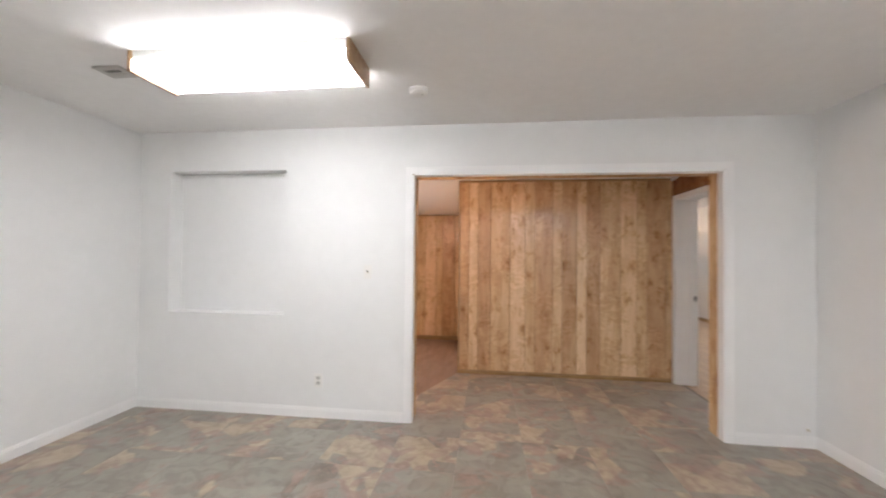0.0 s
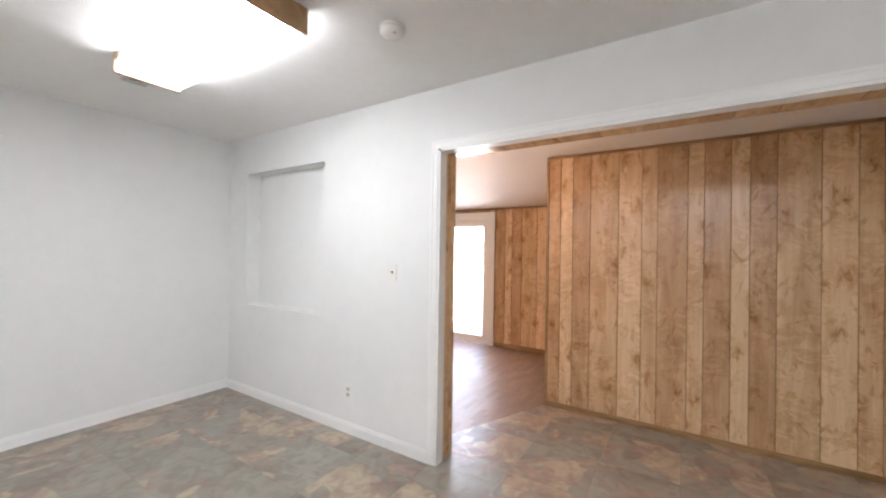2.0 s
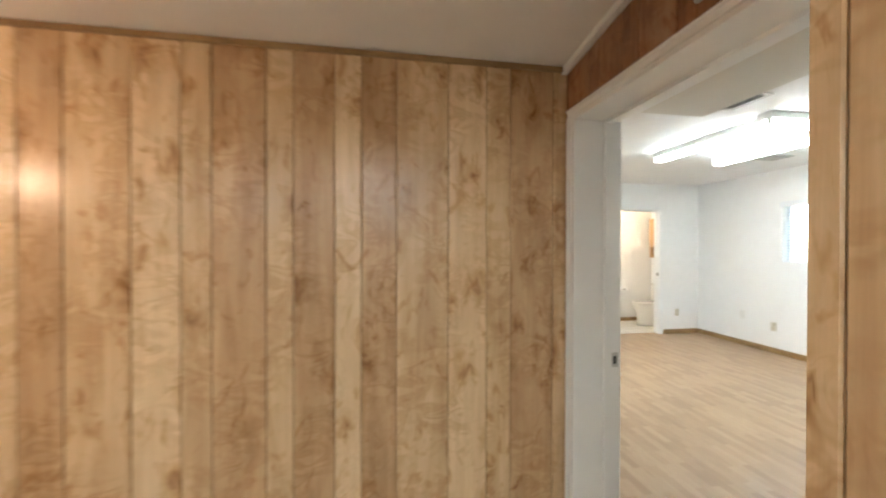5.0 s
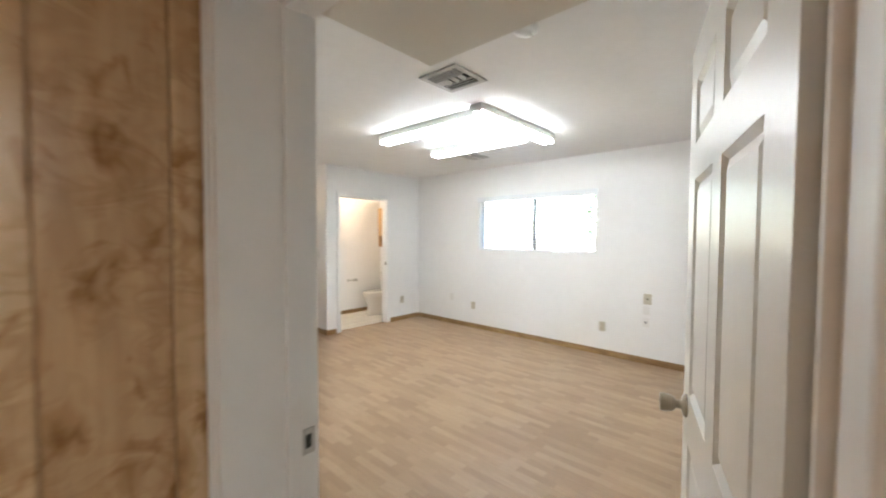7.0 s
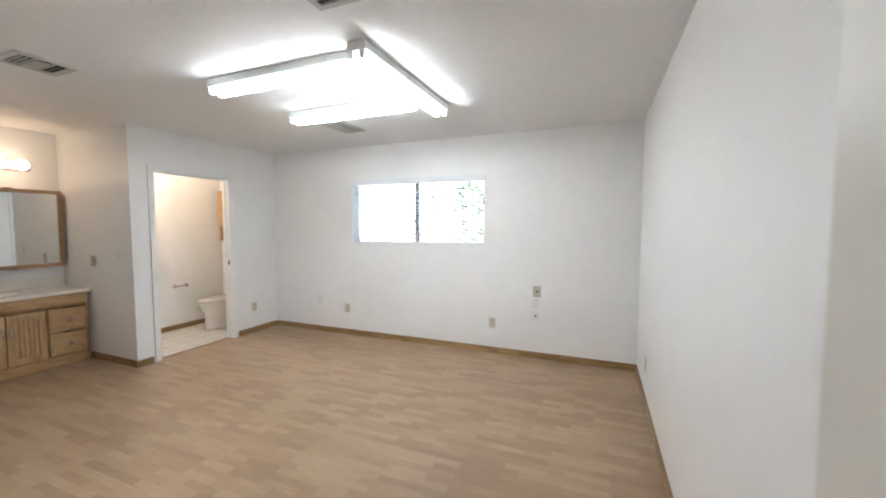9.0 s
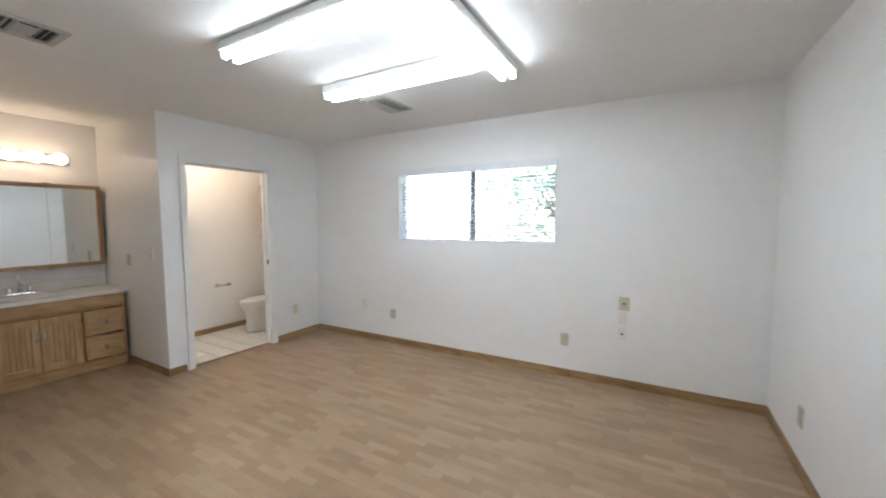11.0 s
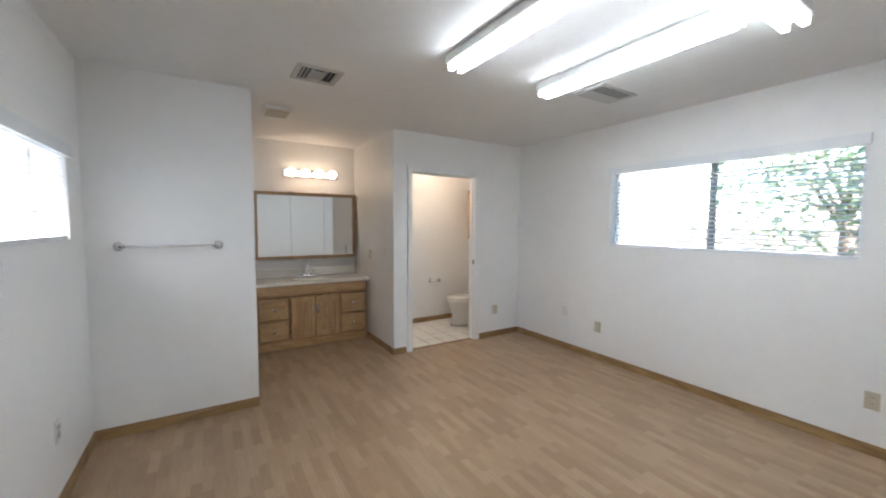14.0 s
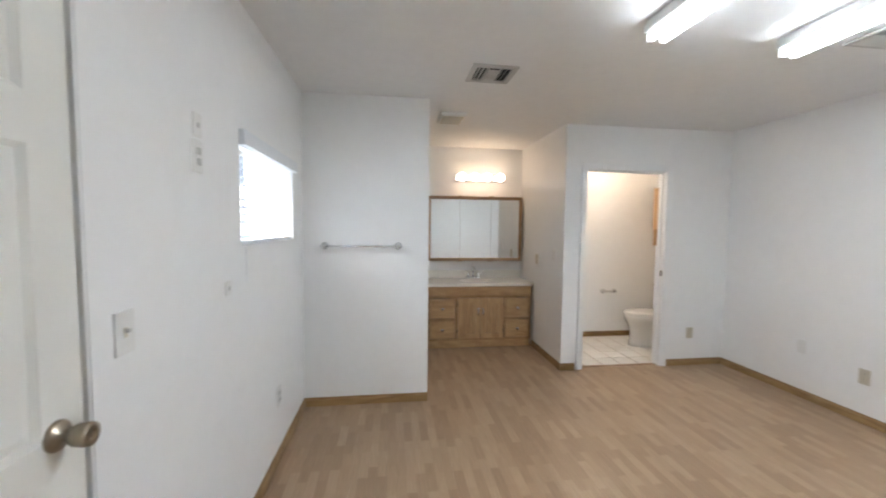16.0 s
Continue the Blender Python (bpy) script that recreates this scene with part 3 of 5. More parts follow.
structure("wall_bathroom_back", wall_boxes(bmesh.new(), "x", XB + 0.11, XEAST, 0, 2.9, YBB, YBB + 0.12), M_WALL2, "cream painted bathroom wall", "wall")
structure("ceiling_large_room", B(XE, XEAST, YR, YV, H2, H2 + 0.1), M_CEIL, "white painted ceiling", "ceiling")
structure("soffit", B(XE, 3.46, YR, 5.31, 2.10, H2 - 0.002), M_CREAM, "white boxed soffit above the entry door", "soffit")

# hall and sitting room
bm = bmesh.new()
wall_boxes(bm, "x", XW0, XD + 0.008, 0, 2.9, YW, YW + 0.1)
wall_hall = structure("wall_hall", bm, M_GROOVE, "hall wall clad in knotty birch paneling", "wall")
wall_sit_east = structure("wall_sitting_east", wall_boxes(bmesh.new(), "y", YW + 0.1, YSD, 0, 2.9, XW0, XW0 + 0.1), M_GROOVE, "sitting room wall clad in birch paneling", "wall")
SG0, SG1, SGZ = -2.44, -1.11, 1.86
wall_sit_north = structure("wall_sitting_north", wall_boxes(bmesh.new(), "x", SX0 - 0.1, XW0 + 0.1, 0, 2.9, YSD, YSD + 0.14, [(SG0, SG1, -1, SGZ)]), M_GROOVE, "paneled wall around the sliding glass door", "wall")
wall_sit_west = structure("wall_sitting_west", wall_boxes(bmesh.new(), "y", YH - 0.012, YSD, 0, 2.9, SX0 - 0.1, SX0), M_GROOVE, "sitting room wall clad in birch paneling", "wall")
# paneled backs of the opening wall and the door wall
wall_hall_south = structure("wall_hall_south", wall_boxes(bmesh.new(), "x", SX0, XD, 0, 2.6, YH - 0.012, YH, [(OX0 - 0.012, OX1 + 0.012, -1, OZ + 0.012)]), M_GROOVE, "hall side of the opening clad in paneling", "wall")
wall_hall_east = structure("wall_hall_east", wall_boxes(bmesh.new(), "y", YH, YW, 0, 2.6, XD, XD + 0.008, [(DY0, DY1, -1, DZ)]), M_GROOVE, "hall wall beside the door clad in reddish paneling, coloured as unlit", "wall")
bm = bmesh.new()
vs = [bm.verts.new((x, y, slope(y) + dz)) for dz in (0, 0.1) for y in (YH - 0.01, YSD + 0.14) for x in (SX0 - 0.1, XD + 0.008)]
for f in ((0, 2, 3, 1), (4, 5, 7, 6), (0, 1, 5, 4), (2, 6, 7, 3), (0, 4, 6, 2), (1, 3, 7, 5)):
    bm.faces.new([vs[i] for i in f])
structure("ceiling_hall", bm, M_CEIL_GLOSS, "sloping satin cream ceiling", "ceiling")

# lining of the wide opening and its casing
bm = bmesh.new()
box(bm, OX0 - 0.012, OX0 - 0.005, YA + 0.02, YH, 0, OZ)
box(bm, OX1 + 0.005, OX1 + 0.012, YA + 0.02, YH, 0, OZ)
box(bm, OX0 - 0.012, OX1 + 0.012, YA + 0.02, YH, OZ + 0.005, OZ + 0.012)
lining = structure("opening_lining", bm, M_GROOVE, "birch paneling lining of the wide opening", "trim")
boards("y", OX0 - 0.005, 1, YA + 0.075, YH, 0, lambda a: OZ, lining, M_PANEL, widths=(0.07, 0.08))
boards("y", OX1 + 0.005, -1, YA + 0.075, YH, 0, lambda a: OZ, lining, M_PANEL, widths=(0.08, 0.07))
x = OX0
k = 3
while x < OX1 - 0.01:
    e = min(x + WIDTHS[k % 8], OX1)
    part("plank", B(x + 0.0015, e - 0.0015, YA + 0.075, YH, OZ - 0.002, OZ + 0.005), M_PANEL_X, lining)
    x, k = e, k + 1
bm = bmesh.new()
box(bm, OX0 - 0.012, OX0 + 0.004, YA - 0.002, YA + 0.075, 0, OZ)
box(bm, OX1 - 0.004, OX1 + 0.012, YA - 0.002, YA + 0.075, 0, OZ)
box(bm, OX0 + 0.004, OX1 - 0.004, YA - 0.002, YA + 0.075, OZ - 0.004, OZ + 0.012)
structure("trim_opening_jamb", bm, M_TRIM, "white painted jamb of the wide opening", "trim")
casing("trim_opening", "x", YA, -1, OX0 - 0.012, OX1 + 0.012, OZ + 0.012, 0.052, 0.008)
bm = bmesh.new()
box(bm, -2.15, -1.07, YA + 0.13, YA + 0.139, 0.85, 2.09)
structure("niche_back", bm, M_WALL, "white panel closing the wall niche", "wall")

# floors (substrates; the tiles and planks lie on them)
floor_slate = structure("floor", B(XL, XR, YB, YH, -0.12, -0.004), M_JOINT, "floor of printed slate tiles in grey, tan and rust", "floor")
floor_hall = structure("floor_hall", B(SX0, XD + 0.1, YH, YW, -0.12, -0.004), M_JOINT, "hall floor of printed slate tiles", "floor")
floor_sit = structure("floor_sitting", B(SX0, XW0, YW, YSD, -0.12, -0.004), M_JOINT, "brown laminate floor", "floor")
floor_large = structure("floor_large_room", B(XD + 0.1, XEAST, YR, YV, -0.12, -0.004), M_JOINT, "light oak strip laminate floor", "floor")
floor_bath = structure("floor_bathroom", B(XB + 0.11, XEAST, YN + 0.06, YBB, -0.004, -0.0005), M_GROUT, "square white tile floor with tan grout", "floor")

# baseboards
WB = "white painted baseboard"
baseboard("baseboard_a", "x", YA, -1, XL, OX0 - 0.07, M_TRIM, label=WB)
baseboard("baseboard_b", "x", YA, -1, OX1 + 0.07, XR, M_TRIM, label=WB)
baseboard("baseboard_c", "y", XL, 1, YB, YA - 0.013, M_TRIM, label=WB)
baseboard("baseboard_d", "y", XR, -1, YB, YA - 0.013, M_TRIM, label=WB)
OB = "stained wood baseboard"
baseboard("baseboard_e", "x", YW - 0.008, -1, XW0, XD, M_BASE_WOOD, 0.045, 0.01, OB)
baseboard("baseboard_f", "x", YSD - 0.008, -1, SX0, SG0 - 0.122, M_BASE_WOOD, 0.06, 0.01, OB)
baseboard("baseboard_g", "x", YSD - 0.008, -1, SG1 + 0.122, XW0, M_BASE_WOOD, 0.06, 0.01, OB)
baseboard("baseboard_h", "y", SX0 + 0.008, 1, YH, YSD, M_BASE_WOOD_Y, 0.06, 0.01, OB)
baseboard("baseboard_i", "y", XEAST, -1, YS, YN, M_BASE_WOOD_Y, 0.07, 0.012, OB)
baseboard("baseboard_j", "x", YS, 1, XRC, XEAST - 0.012, M_BASE_WOOD, 0.07, 0.012, OB)
baseboard("baseboard_k", "x", YN, -1, TX1 + 0.065, XEAST - 0.012, M_BASE_WOOD, 0.07, 0.012, OB)
baseboard("baseboard_l", "x", YN, -1, XB - 0.012, TX0 - 0.065, M_BASE_WOOD, 0.07, 0.012, OB)
baseboard("baseboard_m", "y", XB, -1, YN, 10.02, M_BASE_WOOD_Y, 0.07, 0.012, OB)
baseboard("baseboard_n", "x", YT, -1, XE, XT, M_BASE_WOOD, 0.07, 0.012, OB)
baseboard("baseboard_o", "y", XE, 1, 6.57, YT - 0.012, M_BASE_WOOD_Y, 0.07, 0.012, OB)
baseboard("baseboard_p", "x", YBB, -1, XB + 0.11, XEAST, M_BASE_WOOD, 0.07, 0.012, OB)

# cornice strips of the paneling
def strip(name, axis, face, out, a0, a1, z, h=0.022, t=0.02, material=None):
    lo, hi = sorted((face, face + out * t))
    return structure(name, B(a0, a1, lo, hi, z - h, z) if axis == "x" else B(lo, hi, a0, a1, z - h, z), material or M_BASE_WOOD, "thin wood cornice strip", "trim")


strip("trim_hall_top", "x", YW, -1, XW0 - 0.01, XD - 0.02, slope(YW) - 0.002)
strip("trim_sit_top", "x", YSD, -1, SX0, XW0, slope(YSD) - 0.002)
structure("trim_hall_corner", B(XW0 - 0.014, XW0 + 0.006, YW - 0.014, YW + 0.006, 0, slope(YW) - 0.03), M_BASE_WOOD, "wood corner bead", "trim")
bm = bmesh.new()
vs = [bm.verts.new((x, y, slope(y) - dz)) for dz in (0.002, 0.032) for y in (YH, YW) for x in (XD - 0.03, XD)]
for f in ((0, 2, 3, 1), (4, 5, 7, 6), (0, 1, 5, 4), (2, 6, 7, 3), (0, 4, 6, 2), (1, 3, 7, 5)):
    bm.faces.new([vs[i] for i in f])
structure("trim_hall_cove", bm, M_TRIM, "white sloping cove strip", "trim")

# ---- doors ----
casing("trim_door_hall", "y", XD, -1, DY0, DY1, DZ, 0.032, 0.010)
casing("trim_bathroom_door", "x", YN, -1, TX0, TX1, TZ, 0.046, 0.009)
casing("trim_outer_door", "y", XE, 1, 5.745, 6.55, 2.04, 0.012, 0.004)


def jamb(name, axis, c0, c1, a0, a1, ztop, stop):
    bm = bmesh.new()
    def slab(lo, hi, q0, q1, z0, z1):
        box(bm, lo, hi, q0, q1, z0, z1) if axis == "x" else box(bm, q0, q1, lo, hi, z0, z1)
    slab(a0, a0 + 0.018, c0, c1, 0, ztop)
    slab(a1 - 0.018, a1, c0, c1, 0, ztop)
    slab(a0 + 0.018, a1 - 0.018, c0, c1, ztop - 0.018, ztop)
    slab(a0 + 0.018, a0 + 0.03, stop, stop + 0.035, 0, ztop - 0.018)
    slab(a1 - 0.03, a1 - 0.018, stop, stop + 0.035, 0, ztop - 0.018)
    slab(a0 + 0.03, a1 - 0.03, stop, stop + 0.035, ztop - 0.03, ztop - 0.018)
    return structure(name, bm, M_TRIM, "white painted door jamb with stop", "door frame")


jamb("door_frame_hall", "y", XD - 0.004, XE - 0.006, DY0, DY1, DZ, XE - 0.09)
jamb("door_frame_bathroom", "x", YN - 0.004, YN + 0.114, TX0, TX1, TZ, YN + 0.05)
st = thing("strike_plate", "dark metal strike plate let into the door jamb", "strike plate")
part("plate", B(XE - 0.05, XE - 0.016, DY1 - 0.0205, DY1 - 0.0178, 0.90, 0.965), M_STEEL, st)
part("latch_hole", B(XE - 0.042, XE - 0.026, DY1 - 0.0212, DY1 - 0.0204, 0.915, 0.95), M_SLOT, st)

st = thing("strike_plate", "small brass strike plate on the bathroom door jamb", "strike plate")
part("plate", B(TX1 - 0.0205, TX1 - 0.0178, YN + 0.012, YN + 0.042, 0.955, 1.015), M_BRASS, st)
part("latch_hole", B(TX1 - 0.0212, TX1 - 0.0204, YN + 0.02, YN + 0.034, 0.967, 1.003), M_SLOT, st)


def panel_leaf(width, height, thick=0.035):
    """Six-panel leaf along +x from the hinge at the origin, faces at y = -thick/2 and thick/2."""
    bm = bmesh.new()
    s, mid = 0.105 * width / 0.8, 0.088 * width / 0.8
    rails = [(0, 0.21), (0.86, 1.0), (1.60, 1.70), (height - 0.11, height)]
    cols = [(s, (width - mid) / 2), ((width + mid) / 2, width - s)]
    t = thick / 2
    box(bm, 0, s, -t, t, 0, height)
    box(bm, width - s, width, -t, t, 0, height)
    box(bm, cols[0][1], cols[1][0], -t, t, 0, height)
    for a, b in rails:
        for c0, c1 in cols:
            box(bm, c0, c1, -t, t, a, b)
    for (_, z0), (z1, _) in zip(rails, rails[1:]):
        for c0, c1 in cols:
            box(bm, c0, c1, -t + 0.011, t - 0.011, z0, z1)
            for sg in (-1, 1):
                m = 0.034
                o = [(c0 + 0.012, z0 + 0.012), (c1 - 0.012, z0 + 0.012), (c1 - 0.012, z1 - 0.012), (c0 + 0.012, z1 - 0.012)]
                i = [(c0 + m, z0 + m), (c1 - m, z0 + m), (c1 - m, z1 - m), (c0 + m, z1 - m)]
                ov = [bm.verts.new((x, sg * (t - 0.011), z)) for x, z in o]
                iv = [bm.verts.new((x, sg * (t - 0.003), z)) for x, z in i]
                for k in range(4):
                    bm.faces.new((ov[k], ov[(k + 1) % 4], iv[(k + 1) % 4], iv[k]))
                bm.faces.new(iv)
                # moulding round the panel
                e = [(c0, z0), (c1, z0), (c1, z1), (c0, z1)]
                ev = [bm.verts.new((x, sg * (t - 0.001), z)) for x, z in e]
                fv = [bm.verts.new((x, sg * (t - 0.0108), z)) for x, z in o]
                for k in range(4):
                    bm.faces.new((ev[k], ev[(k + 1) % 4], fv[(k + 1) % 4], fv[k]))
    return bm


def knob_set(leaf, x, z, thick=0.035, sides=(-1, 1)):
    for sg in sides:
        bm = bmesh.new()
        lathe(bm, (x, sg * thick / 2, z), (0, sg, 0), [(0.033, 0), (0.033, 0.004), (0.027, 0.010), (0.013, 0.013), (0.0115, 0.026), (0.019, 0.031), (0.0235, 0.040), (0.0258, 0.060), (0.0245, 0.067), (0.009, 0.068), (0.008, 0.0665)], 24)
        part("door_knob", bm, M_BRASS, leaf, "aged pewter door knob")
    part("latch_plate", B(x + 0.068, x + 0.0705, -0.012, 0.012, z - 0.028, z + 0.028), M_STEEL, leaf)


d1 = tagged(new("door_1"), "off-white six-panel door standing open into the large room", "door", kind="structure")
leaf = part("leaf", panel_leaf(0.85, 1.98), M_DOOR, d1)
knob_set(leaf, 0.78, 0.955)
for z in (0.2, 1.0, 1.8):
    part("hinge", cyl(bmesh.new(), (-0.004, 0.022, z - 0.045), (-0.004, 0.022, z + 0.045), 0.006), M_STEEL, d1)
d1.matrix_world = pose(XE + 0.025, DY0 + 0.03, 0.012, 0, 0, 15.5)

d2 = tagged(new("door_2"), "closed white panel door in the side wall with a pewter knob", "door", kind="structure")
leaf = part("leaf", panel_leaf(0.785, 2.02), M_DOOR, d2)
knob_set(leaf, 0.715, 1.0, sides=(-1,))
d2.matrix_world = pose(XE - 0.02, 5.757, 0.012, 0, 0, 90)
part("threshold", B(0, 0.785, -0.03, 0.05, -0.012, 0.0), M_ALU_GREY, d2)

# sliding glass door
sd = tagged(new("door_3"), "white-framed sliding glass door, closed, bright daylight behind", "sliding door", kind="structure")
casing("trim_sliding_door", "x", YSD, -1, SG0, SG1, SGZ, 0.12, 0.018)
bm = bmesh.new()
for a, b, c, d in ((SG0, SG0 + 0.035, 0.0, SGZ), (SG1 - 0.035, SG1, 0.0, SGZ), (SG0, SG1, SGZ - 0.035, SGZ), (SG0, SG1, 0.0, 0.03)):
    box(bm, a, b, YSD + 0.01, YSD + 0.13, c, d)
part("door_frame", bm, M_ALU, sd)
smid = (SG0 + SG1) / 2
for nm, a, b, y in (("sliding_panel", SG0 + 0.036, smid + 0.02, YSD + 0.085), ("sliding_panel", smid - 0.02, SG1 - 0.036, YSD + 0.04)):
    bm = bmesh.new()
    for p, q, c, d in ((a, a + 0.05, 0.031, SGZ - 0.036), (b - 0.05, b, 0.031, SGZ - 0.036), (a + 0.05, b - 0.05, SGZ - 0.09, SGZ - 0.036), (a + 0.05, b - 0.05, 0.031, 0.11)):
        box(bm, p, q, y - 0.016, y + 0.016, c, d)
    pn = part(nm, bm, M_ALU, sd)
    g = part("glass_pane", B(a + 0.05, b - 0.05, y - 0.003, y + 0.003, 0.11, SGZ - 0.09), M_GLASS, pn)
    g.visible_shadow = False
bm = bmesh.new()
box(bm, smid - 0.008, smid + 0.008, YSD - 0.012, YSD + 0.022, 0.86, 1.06)
part("pull_handle", bm, M_ALU_GREY, sd)


# windows with blinds
def window(name, axis, wall0, wall1, inside, a0, a1, z0, z1, label, tilt, outside):
    """A two-light slider in a wall. inside: +1 if the room lies beyond wall1, -1 if before wall0."""
    w = tagged(new(name), label, "window", kind="structure")
    mid = (a0 + a1) / 2
    c = (wall0 + 0.045) if inside > 0 else (wall1 - 0.045)
    def slab(bm, p, q, d0, d1, lo, hi):
        box(bm, p, q, d0, d1, lo, hi) if axis == "x" else box(bm, d0, d1, p, q, lo, hi)
        return bm
    bm = bmesh.new()
    for p, q, lo, hi in ((a0, a0 + 0.03, z0, z1), (a1 - 0.03, a1, z0, z1), (a0 + 0.03, a1 - 0.03, z0, z0 + 0.03), (a0 + 0.03, a1 - 0.03, z1 - 0.03, z1)):
        slab(bm, p, q, c - 0.03, c + 0.03, lo, hi)
    part("window_frame", bm, M_ALU, w)
    part("meeting_stile", slab(bmesh.new(), mid - 0.022, mid + 0.022, c - 0.022, c + 0.022, z0 + 0.03, z1 - 0.03), M_ALU_GREY, w, "grey aluminium meeting stile")
    for p, q in ((a0 + 0.03, mid - 0.022), (mid + 0.022, a1 - 0.03)):
        g = part("glass_pane", slab(bmesh.new(), p, q, c - 0.003, c + 0.003, z0 + 0.03, z1 - 0.03), M_GLASS, w)
        g.visible_shadow = False
    face = wall1 if inside > 0 else wall0
    part("window_sill", slab(bmesh.new(), a0, a1, min(c + 0.03 * inside, face), max(c + 0.03 * inside, face), z0 - 0.0, z0 + 0.012), M_TRIM, w)
    # blind
    bl = thing("window_blind", "white horizontal slat blind, lowered with open slats", "blind")
    bc = face - inside * 0.030
    part("headrail", slab(bmesh.new(), a0 + 0.006, a1 - 0.006, bc - 0.024, bc + 0.024, z1 - 0.05, z1 - 0.004), M_BLIND, bl)
    part("valance", slab(bmesh.new(), a0 - 0.015, a1 + 0.015, *sorted((face + inside * 0.004, face + inside * 0.03)), z1 - 0.052, z1 + 0.016), M_BLIND, bl)
    part("bottom_rail", slab(bmesh.new(), a0 + 0.006, a1 - 0.006, bc - 0.02, bc + 0.02, z0 + 0.014, z0 + 0.034), M_BLIND, bl)
    n = int((z1 - z0 - 0.12) / 0.036)
    me = None
    for k in range(n):
        z = z0 + 0.055 + k * 0.036
        if me is None:
            bm = bmesh.new()
            L = (a1 - a0) / 2 - 0.008
            prof = [(-0.02, -0.002), (-0.01, 0.0008), (0, 0.002), (0.01, 0.0008), (0.02, -0.002)]
            rows = []
            for u in (-L, L):
                rows.append([bm.verts.new((u, d, h) if axis == "x" else (d, u, h)) for d, h in prof])
            for i in range(4):
                bm.faces.new((rows[0][i], rows[0][i + 1], rows[1][i + 1], rows[1][i]))
            bmesh.ops.solidify(bm, geom=bm.faces[:], thickness=0.0008)
            s = part("slat", bm, M_BLIND, bl)
            me = s.data
        else:
            s = new("slat", me)
            s.parent = bl
        rot = (tilt, 0, 0) if axis == "x" else (0, tilt, 0)
        s.matrix_world = pose(mid, bc, z, *rot) if axis == "x" else pose(bc, mid, z, *rot)
    for a in (a0 + 0.18, mid, a1 - 0.18):
        part("ladder_cord", slab(bmesh.new(), a - 0.001, a + 0.001, bc - 0.0215, bc - 0.0195, z0 + 0.03, z1 - 0.05), M_BLIND, bl)
    return w, bl


w1, _b1 = window("window_1", "y", XEAST, XEAST + 0.15, -1, WY0, WY1, WZ0, WZ1, "wide two-light sliding window with a slat blind", 12, 1)
w2, _b2 = window("window_2", "y", XD + 0.008, XE, 1, 7.47, 8.41, 1.345, 1.875, "small two-light window with a slat blind", 24, -1)
part("cord", B(XE + 0.004, XE + 0.006, 7.515, 7.518, 1.18, 1.35), M_BLIND, _b2)


# ---- lamps ----
# wrap fixture of the first room
FX0, FX1, FY0, FY1 = -1.25, -0.03, 2.58, 2.885
f1 = thing("ceiling_light", "lit white box fluorescent ceiling light with brown wood ends", "ceiling light", "box ceiling lights")
part("tray", B(FX0 + 0.02, FX1 - 0.02, FY0 + 0.006, FY1 - 0.006, 2.392, H1 - 0.001), M_FIX, f1)
part("diffuser", B(FX0 + 0.019, FX1 - 0.019, FY0, FY1, 2.335, 2.3915, bevel=0.008), M_DIFF, f1, "glowing white acrylic diffuser")
for a, b in ((FX0, FX0 + 0.019), (FX1 - 0.019, FX1)):
    part("end_panel", B(a, b, FY0 - 0.006, FY1 + 0.006, 2.325, H1 - 0.001, bevel=0.003), M_DARK_OAK, f1, "brown wood end panel")

# unseen copies of it, added farther back to brighten the room and hall
for dx, dy in ((2.4, -1.75), (0.2, -3.35), (2.5, -3.35)):
    copy_thing(f1, pose(dx, dy, 0))


def strip_light():
    """A bare two-tube strip along +y from the origin, 1.22 m, hanging from z = 0."""
    t = thing("fluorescent_light", "lit bare two-tube fluorescent strip light on the ceiling", "strip light", "strip lights in a U")
    bm = bmesh.new()
    prof = [(-0.056, 0), (-0.064, -0.048), (-0.058, -0.056), (0.058, -0.056), (0.064, -0.048), (0.056, 0)]
    ends = [[bm.verts.new((x, y, z)) for x, z in prof] for y in (0, 1.22)]
    for k in range(6):
        bm.faces.new((ends[0][k], ends[0][(k + 1) % 6], ends[1][(k + 1) % 6], ends[1][k]))
    bm.faces.new(ends[0])
    bm.faces.new(ends[1][::-1])
    part("channel", bm, M_FIX, t)
    for x in (-0.036, 0.036):
        part("tube", lathe(bmesh.new(), (x, 0.02, -0.078), (0, 1, 0), [(0.012, 0), (0.019, 0.004), (0.019, 1.176), (0.012, 1.18)], 14), M_TUBE, t, "glowing white tube")
        for y0, y1 in ((0.0, 0.019), (1.201, 1.22)):
            part("lamp_holder", B(x - 0.014, x + 0.014, y0, y1, -0.098, -0.05, bevel=0.003), M_PLASTIC, t)
    return t


s1 = strip_light()
s1.matrix_world = pose(4.905, 6.17, H2 - 0.001)
copy_thing(s1, pose(5.705, 6.215, H2 - 0.001))
copy_thing(s1, pose(4.765, 6.10, H2 - 0.001, 0, 0, -90))

# vanity light bar
vb = thing("vanity_light", "chrome bar light with four lit globe bulbs", "vanity light")
part("back_bar", B(4.405, 5.08, YV - 0.045, YV - 0.001, 2.035, 2.135, bevel=0.012), M_CHROME, vb)
for k in range(4):
    x = 4.49 + k * 0.167
    sk = part("socket", cyl(bmesh.new(), (x, YV - 0.045, 2.085), (x, YV - 0.062, 2.085), 0.03), M_CHROME, vb)
    bm = bmesh.new()
    bmesh.ops.create_uvsphere(bm, u_segments=20, v_segments=12, radius=0.056, matrix=Matrix.Translation((x, YV - 0.115, 2.085)))
    for f in bm.faces:
        f.smooth = True
    part("bulb", bm, M_BULB, vb, "glowing warm globe bulb")

